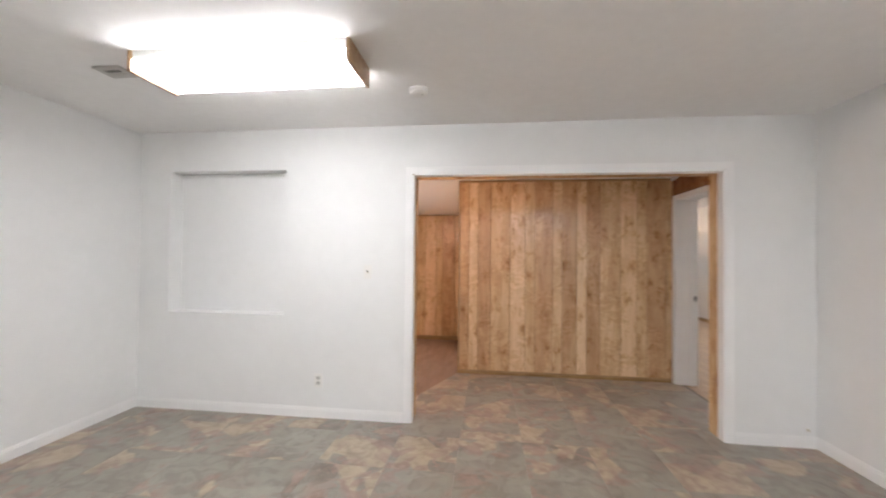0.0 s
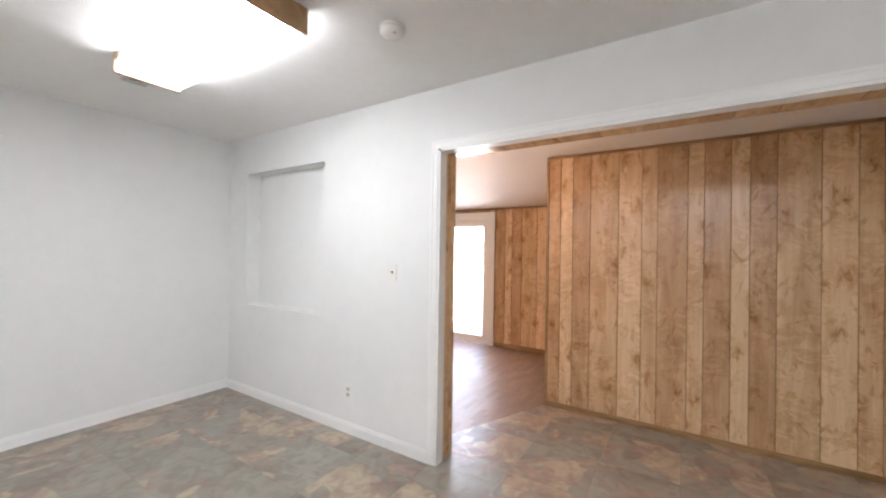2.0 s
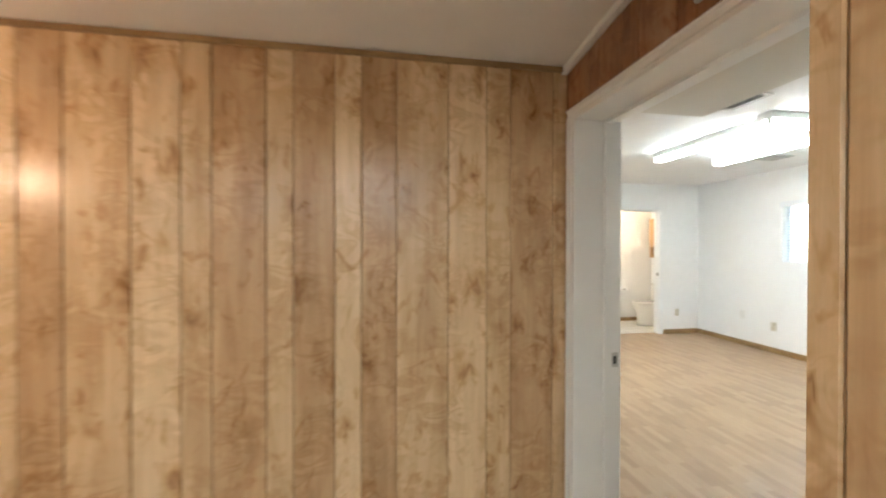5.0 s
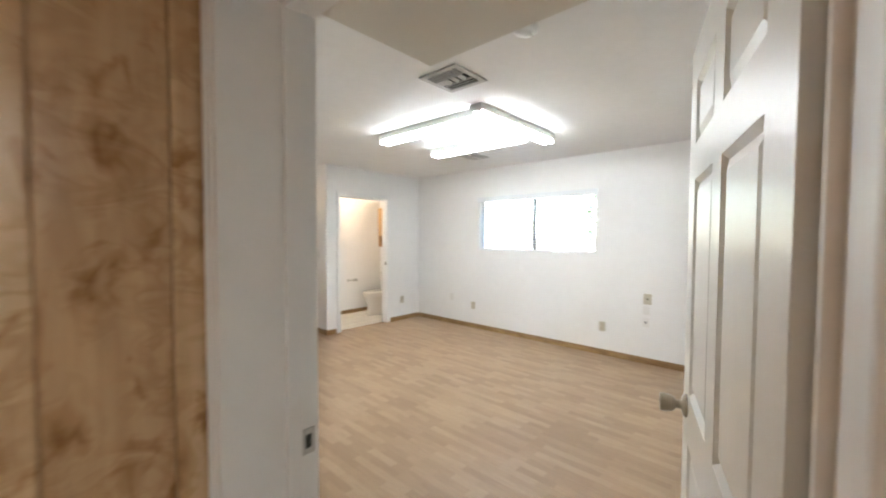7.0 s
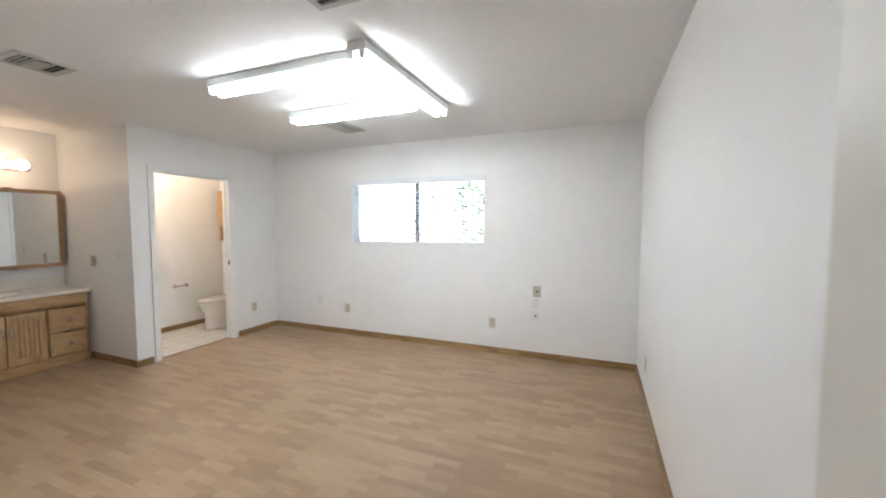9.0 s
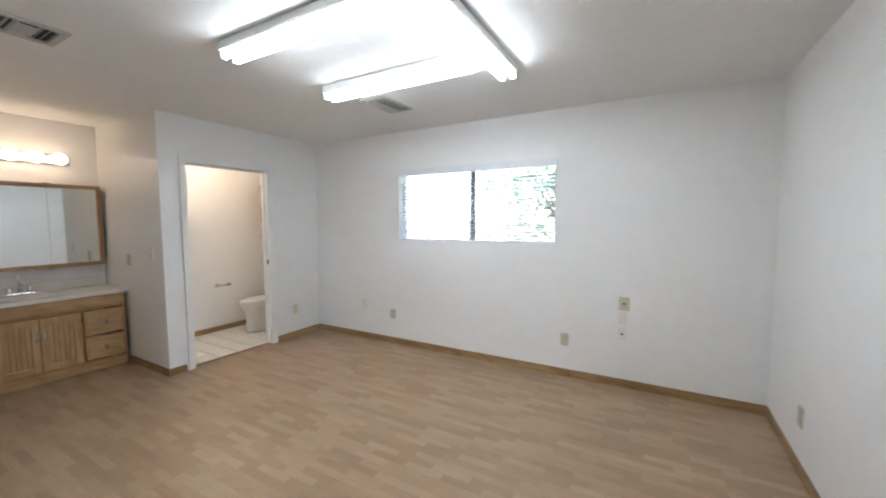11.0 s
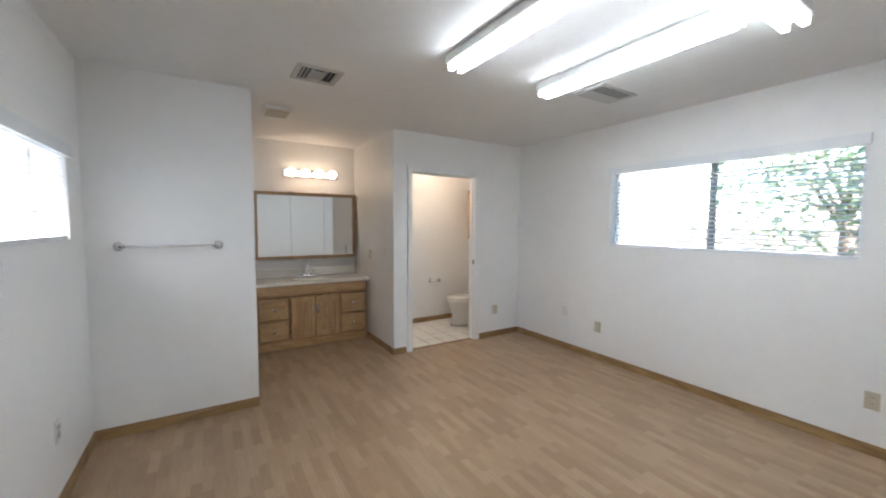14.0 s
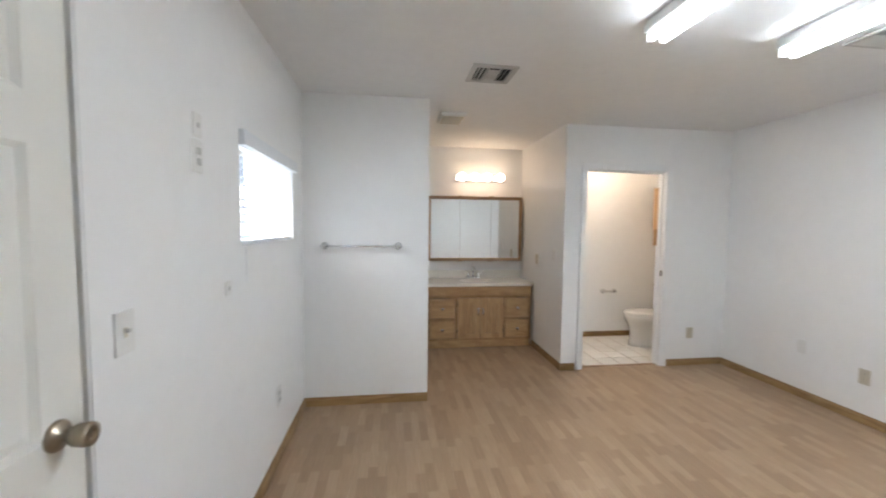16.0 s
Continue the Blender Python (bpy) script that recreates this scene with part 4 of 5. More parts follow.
# wall sconce of the sitting room
sc = thing("wall_sconce", "lit frosted glass wall sconce beside the opening", "wall lamp")
part("back_plate", cyl(bmesh.new(), (-0.24, YH + 0.001, 1.78), (-0.24, YH + 0.02, 1.78), 0.055), M_BRASS, sc)
part("arm", cyl(bmesh.new(), (-0.24, YH + 0.02, 1.78), (-0.24, YH + 0.10, 1.76), 0.009), M_BRASS, sc)
part("shade", lathe(bmesh.new(), (-0.24, YH + 0.11, 1.75), (0, 0, 1), [(0.02, 0), (0.045, 0.02), (0.055, 0.07), (0.05, 0.12), (0.03, 0.14)], 20), M_SCONCE, sc, "glowing frosted glass shade")

# bathroom dome light
bl_ = thing("bathroom_light", "lit small round bathroom ceiling light", "ceiling light")
part("base_ring", cyl(bmesh.new(), (6.1, 9.8, H2 - 0.022), (6.1, 9.8, H2 - 0.001), 0.12, seg=28), M_CHROME, bl_)
part("dome", lathe(bmesh.new(), (6.1, 9.8, H2 - 0.022), (0, 0, -1), [(0.11, 0), (0.105, 0.03), (0.08, 0.06), (0.04, 0.078), (0.005, 0.082)], 24), M_BULB2, bl_, "glowing frosted glass dome")

# ---- vanity alcove ----
VX0, VX1, VY, VZ = 4.005, 5.305, 10.0, 0.745
van = thing("vanity_cabinet", "oak bathroom vanity cabinet with two doors and four drawers", "vanity")
bm = bmesh.new()
box(bm, VX0 + 0.012, VX0 + 0.03, VY + 0.02, YV - 0.002, 0.09, VZ)
box(bm, VX1 - 0.03, VX1 - 0.012, VY + 0.02, YV - 0.002, 0.09, VZ)
box(bm, VX0 + 0.03, VX1 - 0.03, YV - 0.02, YV - 0.002, 0.09, VZ)
box(bm, VX0 + 0.03, VX1 - 0.03, VY + 0.03, YV - 0.02, 0.09, 0.11)
part("body", bm, M_OAK_SHADED, van)
bm = bmesh.new()
DG0, DG1 = VX0 + 0.372, VX1 - 0.362
for a, b, lo, hi in ((VX0 + 0.012, VX0 + 0.036, 0.09, VZ), (VX0 + 0.351, DG0, 0.114, 0.611), (DG1, VX1 - 0.351, 0.114, 0.611), (VX1 - 0.036, VX1 - 0.012, 0.09, VZ),
                     (VX0 + 0.036, VX1 - 0.036, 0.611, VZ), (VX0 + 0.036, VX1 - 0.036, 0.09, 0.114),
                     (VX0 + 0.036, VX0 + 0.351, 0.350, 0.360), (VX1 - 0.351, VX1 - 0.036, 0.350, 0.360)):
    box(bm, a, b, VY + 0.001, VY + 0.02, lo, hi)
# darkened oak carries the shade of the gaps between the fronts
part("face_frame", bm, M_OAK_SHADED, van)
part("apron", B(VX0 + 0.016, VX1 - 0.016, VY - 0.012, VY + 0.001, VZ - 0.105, VZ - 0.012, bevel=0.003), M_OAK_X, van)
part("plinth", B(VX0 + 0.014, VX1 - 0.014, VY + 0.006, VY + 0.03, 0.004, 0.09), M_OAK_X, van)


def round_knob(parent, x, z):
    part("knob", lathe(bmesh.new(), (x, VY - 0.0253, z), (0, -1, 0), [(0.008, 0), (0.007, 0.012), (0.018, 0.018), (0.0195, 0.026), (0.01, 0.032)], 16), M_CHROME, parent, "round chrome knob")


for x0, x1 in ((VX0 + 0.042, VX0 + 0.345), (VX1 - 0.345, VX1 - 0.042)):
    for z0, z1 in ((0.12, 0.345), (0.365, 0.605)):
        bm = B(x0, x1, VY - 0.022, VY + 0.0, z0 + 0.004, z1 - 0.004, bevel=0.008)
        box(bm, x0 + 0.022, x1 - 0.022, VY - 0.0255, VY - 0.0195, z0 + 0.022, z1 - 0.022, bevel=0.002)
        dr = part("drawer_front", bm, M_OAK_X, van)
        round_knob(dr, (x0 + x1) / 2, (z0 + z1) / 2)
xm = (VX0 + VX1) / 2 + 0.002
for x0, x1, hx in ((VX0 + 0.378, xm - 0.004, xm - 0.03), (xm + 0.004, VX1 - 0.368, xm + 0.03)):
    z0, z1 = 0.12, 0.605
    bm = bmesh.new()
    box(bm, x0, x0 + 0.05, VY - 0.022, VY + 0.004, z0, z1, bevel=0.004)
    box(bm, x1 - 0.05, x1, VY - 0.022, VY + 0.004, z0, z1, bevel=0.004)
    box(bm, x0 + 0.05, x1 - 0.05, VY - 0.022, VY + 0.004, z0, z0 + 0.055)
    # arched top rail
    n = 10
    top = []
    for k in range(n + 1):
        u = k / n
        top.append((x0 + 0.05 + u * (x1 - x0 - 0.1), z1 - 0.085 + 0.042 * math.sin(math.pi * u) ** 0.8))
    fr = [[bm.verts.new((x, y, z)) for x, z in top] + [bm.verts.new((x1 - 0.05, y, z1)), bm.verts.new((x0 + 0.05, y, z1))] for y in (VY - 0.022, VY + 0.004)]
    m = len(fr[0])
    for k in range(m):
        bm.faces.new((fr[0][k], fr[0][(k + 1) % m], fr[1][(k + 1) % m], fr[1][k]))
    bm.faces.new(fr[0])
    bm.faces.new(fr[1][::-1])
    door = part("door", bm, M_OAK, van)
    w = (x1 - x0 - 0.1) / 5
    for k in range(5):
        part("slat", B(x0 + 0.05 + k * w + 0.0025, x0 + 0.05 + (k + 1) * w - 0.0025, VY - 0.010, VY - 0.003, z0 + 0.05, z1 - 0.03, bevel=0.0025), M_OAK, door)
    part("panel_back", B(x0 + 0.05, x1 - 0.05, VY - 0.002, VY + 0.004, z0 + 0.05, z1 - 0.03), M_GROOVE, door)
    bm = bmesh.new()
    cyl(bm, (hx, VY - 0.022, z0 + 0.29), (hx, VY - 0.04, z0 + 0.29), 0.004, seg=10)
    cyl(bm, (hx, VY - 0.022, z0 + 0.36), (hx, VY - 0.04, z0 + 0.36), 0.004, seg=10)
    lathe(bm, (hx, VY - 0.042, z0 + 0.275), (0, 0, 1), [(0.004, 0), (0.008, 0.012), (0.0095, 0.05), (0.008, 0.088), (0.004, 0.1)], 12)
    part("pull", bm, M_CHROME, door, "slim chrome pull")
    ox = x0 - 0.006 if hx < xm and x0 < xm - 0.1 else x1 - 0.002
    for z in (z0 + 0.06, z1 - 0.1):
        part("hinge", B(ox, ox + 0.008, VY - 0.016, VY - 0.002, z, z + 0.045), M_SLOT, door, "small dark hinge")

# countertop with an oval basin
ct = thing("countertop", "cream cultured-marble vanity top with an integral oval basin", "countertop")
bm = bmesh.new()
cx0, cx1, cy0, cy1, cz = VX0 - 0.008, VX1 + 0.008, VY - 0.025, YV - 0.001, VZ + 0.036
ex, ey, ra, rb = 4.655, VY + 0.235, 0.215, 0.155
N = 40
rim, outer = [], []
for k in range(N):
    a = 2 * math.pi * k / N
    c, s = math.cos(a), math.sin(a)
    rim.append((ex + ra * c, ey + rb * s))
    t = min(((cx1 - ex) / c if c > 1e-9 else (cx0 - ex) / c if c < -1e-9 else 1e9), ((cy1 - ey) / s if s > 1e-9 else (cy0 - ey) / s if s < -1e-9 else 1e9))
    outer.append((ex + t * c, ey + t * s))
for cx, cy in ((cx0, cy0), (cx1, cy0), (cx1, cy1), (cx0, cy1)):
    k = min(range(N), key=lambda i: (outer[i][0] - cx) ** 2 + (outer[i][1] - cy) ** 2)
    outer[k] = (cx, cy)
ro = [bm.verts.new((x, y, cz)) for x, y in outer]
lo = [bm.verts.new((x, y, VZ + 0.001)) for x, y in outer]
rings = [ro, [bm.verts.new((x, y, cz)) for x, y in rim]]
for f, d in ((0.97, 0.012), (0.88, 0.05), (0.68, 0.095), (0.36, 0.118), (0.1, 0.122)):
    rings.append([bm.verts.new((ex + (x - ex) * f, ey + (y - ey) * f, cz - d)) for x, y in rim])
for a, b in zip(rings, rings[1:]):
    for k in range(N):
        f = bm.faces.new((a[k], a[(k + 1) % N], b[(k + 1) % N], b[k]))
        f.smooth = a is not ro
bm.faces.new(rings[-1])
for k in range(N):
    bm.faces.new((lo[k], lo[(k + 1) % N], ro[(k + 1) % N], ro[k]))
part("top", bm, M_MARBLE, ct)
part("backsplash", B(cx0, cx1, YV - 0.022, YV - 0.001, cz + 0.0005, cz + 0.10, bevel=0.004), M_MARBLE, ct)
part("drain", cyl(bmesh.new(), (ex, ey, cz - 0.121), (ex, ey, cz - 0.117), 0.022), M_CHROME, ct)

fa = thing("faucet", "chrome two-handle basin faucet with a raised spout", "faucet")
fy, fz = YV - 0.075, cz + 0.001
part("base_plate", B(ex - 0.075, ex + 0.075, fy - 0.025, fy + 0.025, fz, fz + 0.018, bevel=0.007), M_CHROME, fa)
bm = bmesh.new()
pts = [(fy, 0.018), (fy, 0.075), (fy - 0.012, 0.105), (fy - 0.045, 0.118), (fy - 0.085, 0.108), (fy - 0.10, 0.085)]
for (y0, z0), (y1, z1) in zip(pts, pts[1:]):
    cyl(bm, (ex, y0, fz + z0), (ex, y1, fz + z1), 0.0125, 0.0115, 14)
part("spout", bm, M_CHROME, fa)
part("lift_rod", cyl(bmesh.new(), (ex, fy + 0.018, fz + 0.018), (ex, fy + 0.018, fz + 0.15), 0.003), M_CHROME, fa)
for sg in (-1, 1):
    bm = lathe(bmesh.new(), (ex + sg * 0.052, fy, fz + 0.018), (0, 0, 1), [(0.018, 0), (0.015, 0.02), (0.013, 0.035), (0.009, 0.042)], 16)
    cyl(bm, (ex + sg * 0.052, fy, fz + 0.05), (ex + sg * 0.098, fy - 0.012, fz + 0.062), 0.006, 0.0045, 10)
    part("handle", bm, M_CHROME, fa)

fa.matrix_world = Matrix.Translation((ex, fy, fz)) @ Matrix.Scale(1.25, 4) @ Matrix.Translation((-ex, -fy, -fz)) @ fa.matrix_world

mc = thing("mirror_cabinet", "three-door mirrored medicine cabinet in a brown wood frame", "mirror")
MX0, MX1, MZ0, MZ1, MY = 4.06, 5.285, 1.018, 1.835, YV - 0.115
part("body", B(MX0 + 0.01, MX1 - 0.01, MY + 0.022, YV - 0.001, MZ0 + 0.012, MZ1 - 0.012), M_DARK_OAK, mc)
third = (MX1 - MX0) / 3
for k in range(3):
    a, b = MX0 + k * third, MX0 + (k + 1) * third
    dr = part("mirror_door", B(a + 0.001, b - 0.001, MY + 0.004, MY + 0.02, MZ0, MZ1), M_MIRROR, mc, "silvered mirror pane")
    part("frame_rail", B(a, b, MY - 0.008, MY + 0.003, MZ0 - 0.004, MZ0 + 0.034, bevel=0.003), M_DARK_OAK, dr, "brown wood frame rail")
    part("frame_rail", B(a, b, MY - 0.008, MY + 0.003, MZ1 - 0.034, MZ1 + 0.004, bevel=0.003), M_DARK_OAK, dr, "brown wood frame rail")
    if k == 0:
        part("frame_stile", B(a - 0.004, a + 0.034, MY - 0.0075, MY + 0.003, MZ0 + 0.035, MZ1 - 0.035), M_DARK_OAK, dr, "brown wood frame stile")
    if k == 2:
        part("frame_stile", B(b - 0.034, b + 0.004, MY - 0.0075, MY + 0.003, MZ0 + 0.035, MZ1 - 0.035), M_DARK_OAK, dr, "brown wood frame stile")
    if k:
        for z in (MZ0 - 0.012, MZ1 - 0.002):
            part("catch", B(a - 0.03, a + 0.03, MY - 0.006, MY + 0.012, z, z + 0.014, bevel=0.003), M_DARK_OAK, dr)

# ---- fixtures on walls ----
def towel_bar(name, label, x0, x1, y, z, reach, r):
    tb = thing(name, label, "towel bar" if reach > 0.05 else "paper holder")
    for x in (x0, x1):
        part("post", lathe(bmesh.new(), (x, y - 0.0005, z), (0, -1, 0), [(0.03, 0), (0.03, 0.006), (0.016, 0.014), (0.013, reach - 0.012), (0.017, reach - 0.004), (0.012, reach + 0.012)], 18), M_CHROME, tb)
    part("bar", cyl(bmesh.new(), (x0, y - reach, z), (x1, y - reach, z), r), M_CHROME, tb)
    return tb


towel_bar("towel_bar", "chrome towel bar fixed to a white wall, empty", 3.085, 3.66, YT, 1.295, 0.07, 0.008)
towel_bar("paper_holder", "chrome toilet paper holder without a roll", 6.40, 6.56, YBB, 0.615, 0.045, 0.012)


def plate(name, label, category, axis, face, out, a, z, w=0.07, h=0.115, kind="outlet", material=None, slot=None):
    """A wall plate: rounded cover with receptacles, a toggle or a jack."""
    material = material or M_PLASTIC
    t = thing(name, label, category)
    def slab(p, q, d0, d1, lo, hi, bevel=0.0):
        c0, c1 = sorted((face + out * d0, face + out * d1))
        return B(p, q, c0, c1, lo, hi, bevel=bevel) if axis == "x" else B(c0, c1, p, q, lo, hi, bevel=bevel)
    part("cover_plate", slab(a - w / 2, a + w / 2, 0.0003, 0.007, z - h / 2, z + h / 2, 0.0025), material, t)
    if kind == "outlet":
        for dz in (-0.021, 0.021):
            rc = part("receptacle", slab(a - 0.017, a + 0.017, 0.0066, 0.009, z + dz - 0.014, z + dz + 0.014, 0.002), M_VENT if material == M_PLASTIC else material, t)
            for da, hh in ((-0.007, 0.005), (0.007, 0.004)):
                part("slot", slab(a + da - 0.0013, a + da + 0.0013, 0.0088, 0.0093, z + dz - 0.001, z + dz - 0.001 + 2 * hh), M_SLOT, rc)
    elif kind == "toggle":
        part("switch_slot", slab(a - 0.006, a + 0.006, 0.0066, 0.0078, z - 0.013, z + 0.013), M_IVORY, t)
        part("toggle", slab(a - 0.0045, a + 0.0045, 0.0076, 0.019, z + 0.0, z + 0.01, 0.001), slot or M_PLASTIC, t)
    elif kind == "jack":
        part("jack", slab(a - 0.009, a + 0.009, 0.0066, 0.0095, z - 0.009, z + 0.009, 0.001), slot or M_SLOT, t)
    elif kind == "dots":
        for dz in (-0.020, 0.018):
            part("control", slab(a - 0.014, a + 0.014, 0.0066, 0.012, z + dz - 0.013, z + dz + 0.013, 0.003), slot or M_VENT, t)
    return t


WO, IO = "white duplex wall outlet", "ivory duplex wall outlet"
plate("light_switch", "white single toggle light switch on a white wall", "light switch", "x", YA, -1, -0.335, 1.228, kind="toggle", slot=M_SLOT)
plate("wall_outlet", WO + " above the white baseboard", "outlet", "x", YA, -1, -0.75, 0.31, slot=M_SLOT)
plate("wall_outlet", WO + " on a plain wall", "outlet", "y", XL, 1, 2.24, 0.40)
plate("wall_outlet", WO + " low on a white wall", "outlet", "y", XR, -1, 3.25, 0.33)
plate("cable_jack", "small white cable jack above the baseboard", "jack", "x", YA, -1, 2.97, 0.13, 0.03, 0.03, "jack", M_PLASTIC, M_IVORY)
plate("wall_plate", "blank white wall plate low on the wall", "wall plate", "y", XEAST, -1, 8.40, 0.445, kind="blank")
plate("wall_outlet", IO + " low on the window wall", "outlet", "y", XEAST, -1, 7.95, 0.355, material=M_IVORY)
plate("wall_outlet", IO + " below the window end", "outlet", "y", XEAST, -1, 5.95, 0.35, material=M_IVORY)
plate("cable_plate", "ivory wall plate with a dark cable jack", "wall plate", "y", XEAST, -1, 5.452, 0.742, 0.085, 0.12, "jack", M_IVORY)
plate("phone_plate", "white phone jack plate under an ivory plate", "wall plate", "y", XEAST, -1, 5.462, 0.612, 0.07, 0.10, "jack", M_PLASTIC, M_PLASTIC)
plate("phone_plate", "white phone jack plate with a dark jack", "wall plate", "y", XEAST, -1, 5.463, 0.475, 0.07, 0.105, "jack", M_PLASTIC)
plate("wall_outlet", IO + " low on the side wall", "outlet", "x", YS, 1, 6.42, 0.325, material=M_IVORY)
plate("wall_outlet", IO + " beside the bathroom door", "outlet", "x", YN, -1, 6.755, 0.35, material=M_IVORY)
plate("wall_outlet", "ivory wall outlet beside the vanity", "outlet", "y", XB, -1, 9.90, 1.08, material=M_IVORY)
plate("light_switch", "white toggle light switch at the alcove corner", "light switch", "y", XB, -1, 9.42, 1.165, kind="toggle")
plate("wall_control", "white wall plate with two grey buttons", "wall control", "y", XE, 1, 7.079, 1.70, 0.07, 0.115, "dots", M_PLASTIC, M_VENT)
plate("wall_plate", "small white wall plate with a grey jack, above a control", "wall plate", "y", XE, 1, 7.082, 1.81, 0.06, 0.085, "jack", M_PLASTIC, M_VENT)
plate("light_switch", "white toggle light switch beside the closed door", "light switch", "y", XE, 1, 6.675, 1.175, 0.072, 0.115, "toggle", M_PLASTIC, M_VENT)
plate("wall_plate", "small white wall plate with a grey jack", "wall plate", "y", XE, 1, 7.31, 1.185, 0.05, 0.06, "jack", M_PLASTIC, M_VENT)
plate("wall_outlet", "white wall outlet under the small window", "outlet", "y", XE, 1, 8.0, 0.40)


def smoke_detector(x, y, z, r=0.062):
    t = thing("smoke_detector", "round white smoke detector on the ceiling", "smoke detector")
    part("base", cyl(bmesh.new(), (x, y, z - 0.001), (x, y, z - 0.012), r, seg=28), M_PLASTIC, t)
    part("cover", lathe(bmesh.new(), (x, y, z - 0.012), (0, 0, -1), [(r * 0.95, 0), (r * 0.93, 0.016), (r * 0.8, 0.026), (r * 0.4, 0.031), (r * 0.1, 0.031)], 28), M_PLASTIC, t)
    part("test_button", cyl(bmesh.new(), (x + r * 0.45, y - r * 0.3, z - 0.040), (x + r * 0.45, y - r * 0.3, z - 0.046), 0.007, seg=10), M_VENT, t)
    return t


smoke_detector(0.20, 3.19, H1)
smoke_detector(4.06, 5.25, H2)


def register(name, label, x, y, z, w, d, slats, material, axis="x", dark=M_DUCT_SHADE, frame=0.035, drop=0.012):
    """A ceiling register: flanged frame, slanted slats and a dark sheet painted as the duct's shade. axis "three": a
    three-way register, slats along y at either side and short slats along x between them."""
    t = thing(name, label, "air vent")
    bm = bmesh.new()
    for a, b, c, e in ((-w / 2, w / 2, -d / 2, -d / 2 + frame), (-w / 2, w / 2, d / 2 - frame, d / 2), (-w / 2, -w / 2 + frame, -d / 2 + frame, d / 2 - frame), (w / 2 - frame, w / 2, -d / 2 + frame, d / 2 - frame)):
        box(bm, x + a, x + b, y + c, y + e, z - drop, z - 0.001, bevel=0.002)
    part("frame", bm, material, t)
    part("backing", B(x - w / 2 + frame, x + w / 2 - frame, y - d / 2 + frame, y + d / 2 - frame, z - 0.003, z - 0.0012), dark, t, "dark sheet painted as the duct's shade")
    iw, idp = w - 2 * frame, d - 2 * frame
    zs = z - drop - 0.001

    def slat(px, py, lx, ly, rx, ry):
        part("slat", B(-lx / 2, lx / 2, -ly / 2, ly / 2, -0.001, 0.001), material, t).matrix_world = pose(px, py, zs, rx, ry, 0)
    if axis == "x":
        for k in range(slats):
            slat(x, y - idp / 2 + (k + 0.5) * idp / slats, iw, idp / slats * 0.72, 32 if k < slats / 2 else -32, 0)
    else:
        third, n = iw / 3, slats // 3
        for k in range(n):
            slat(x - iw / 2 + (k + 0.5) * third / n, y, third / n * 0.42, idp, 0, 58)
            slat(x + iw / 2 - (k + 0.5) * third / n, y, third / n * 0.55, idp, 0, -48)
            slat(x, y + idp * (-0.30 + 0.24 * k), third * 0.92, idp * 0.10, -35, 0)
        for sg in (-1, 1):
            part("divider", B(x + sg * third / 2 - 0.003, x + sg * third / 2 + 0.003, y - idp / 2, y + idp / 2, zs - 0.004, zs + 0.006), material, t)
        part("damper", B(x - third * 0.4, x + third * 0.4, y + idp * 0.22, y + idp * 0.46, zs - 0.001, zs + 0.001), material, t)
    return t


register("air_vent", "square three-way metal ceiling air register", 4.295, 5.92, H2, 0.32, 0.31, 9, M_VENT, "three")
register("air_vent", "three-way metal ceiling air register near the vanity", 4.26, 8.12, H2, 0.30, 0.28, 9, M_VENT, "three")
register("return_grille", "flat grey ceiling return grille", 6.255, 7.30, H2, 0.42, 0.25, 14, M_VENT, "x", M_GRILLE_SHADE, 0.022)
ef = thing("exhaust_fan", "small white exhaust fan cover on the ceiling", "exhaust fan")
EX, EY, EW, ED = 4.155, 9.16, 0.235, 0.30
part("housing", B(EX - EW / 2, EX + EW / 2, EY - ED / 2, EY + ED / 2, H2 - 0.03, H2 - 0.001, bevel=0.006), M_PLASTIC, ef)
part("grille_panel", B(EX - EW / 2 + 0.025, EX + EW / 2 - 0.025, EY - ED / 2 + 0.025, EY + ED / 2 - 0.025, H2 - 0.036, H2 - 0.031, bevel=0.002), M_IVORY, ef)
for k in range(9):
    y = EY - ED / 2 + 0.045 + k * 0.026
    part("slot", B(EX - EW / 2 + 0.035, EX + EW / 2 - 0.035, y - 0.003, y + 0.003, H2 - 0.0375, H2 - 0.0355), M_VENT, ef)
register("air_vent", "dark metal ceiling vent behind the light", -1.54, 2.78, H1, 0.17, 0.13, 4, M_VENT, "x")

# grille above the hall door
gr = thing("wall_grille", "dark louvred return-air grille above the door", "air vent")
GY0, GY1, GZ0, GZ1 = 4.15, 4.52, 2.09, 2.25
bm = bmesh.new()
for a, b, c, e in ((GY0, GY1, GZ0, GZ0 + 0.018), (GY0, GY1, GZ1 - 0.018, GZ1), (GY0, GY0 + 0.018, GZ0 + 0.018, GZ1 - 0.018), (GY1 - 0.018, GY1, GZ0 + 0.018, GZ1 - 0.018)):
    box(bm, XD - 0.02, XD - 0.008, a, b, c, e)
part("frame", bm, M_VENT, gr)
# dark sheet in place of the shade behind the louvres
part("backing", B(XD - 0.0095, XD - 0.0082, GY0 + 0.018, GY1 - 0.018, GZ0 + 0.018, GZ1 - 0.018), M_DUCT_SHADE, gr)
for k in range(14):
    y = GY0 + 0.028 + k * 0.0225
    part("slat", B(XD - 0.018, XD - 0.010, y, y + 0.008, GZ0 + 0.018, GZ1 - 0.018), M_SLOT, gr)

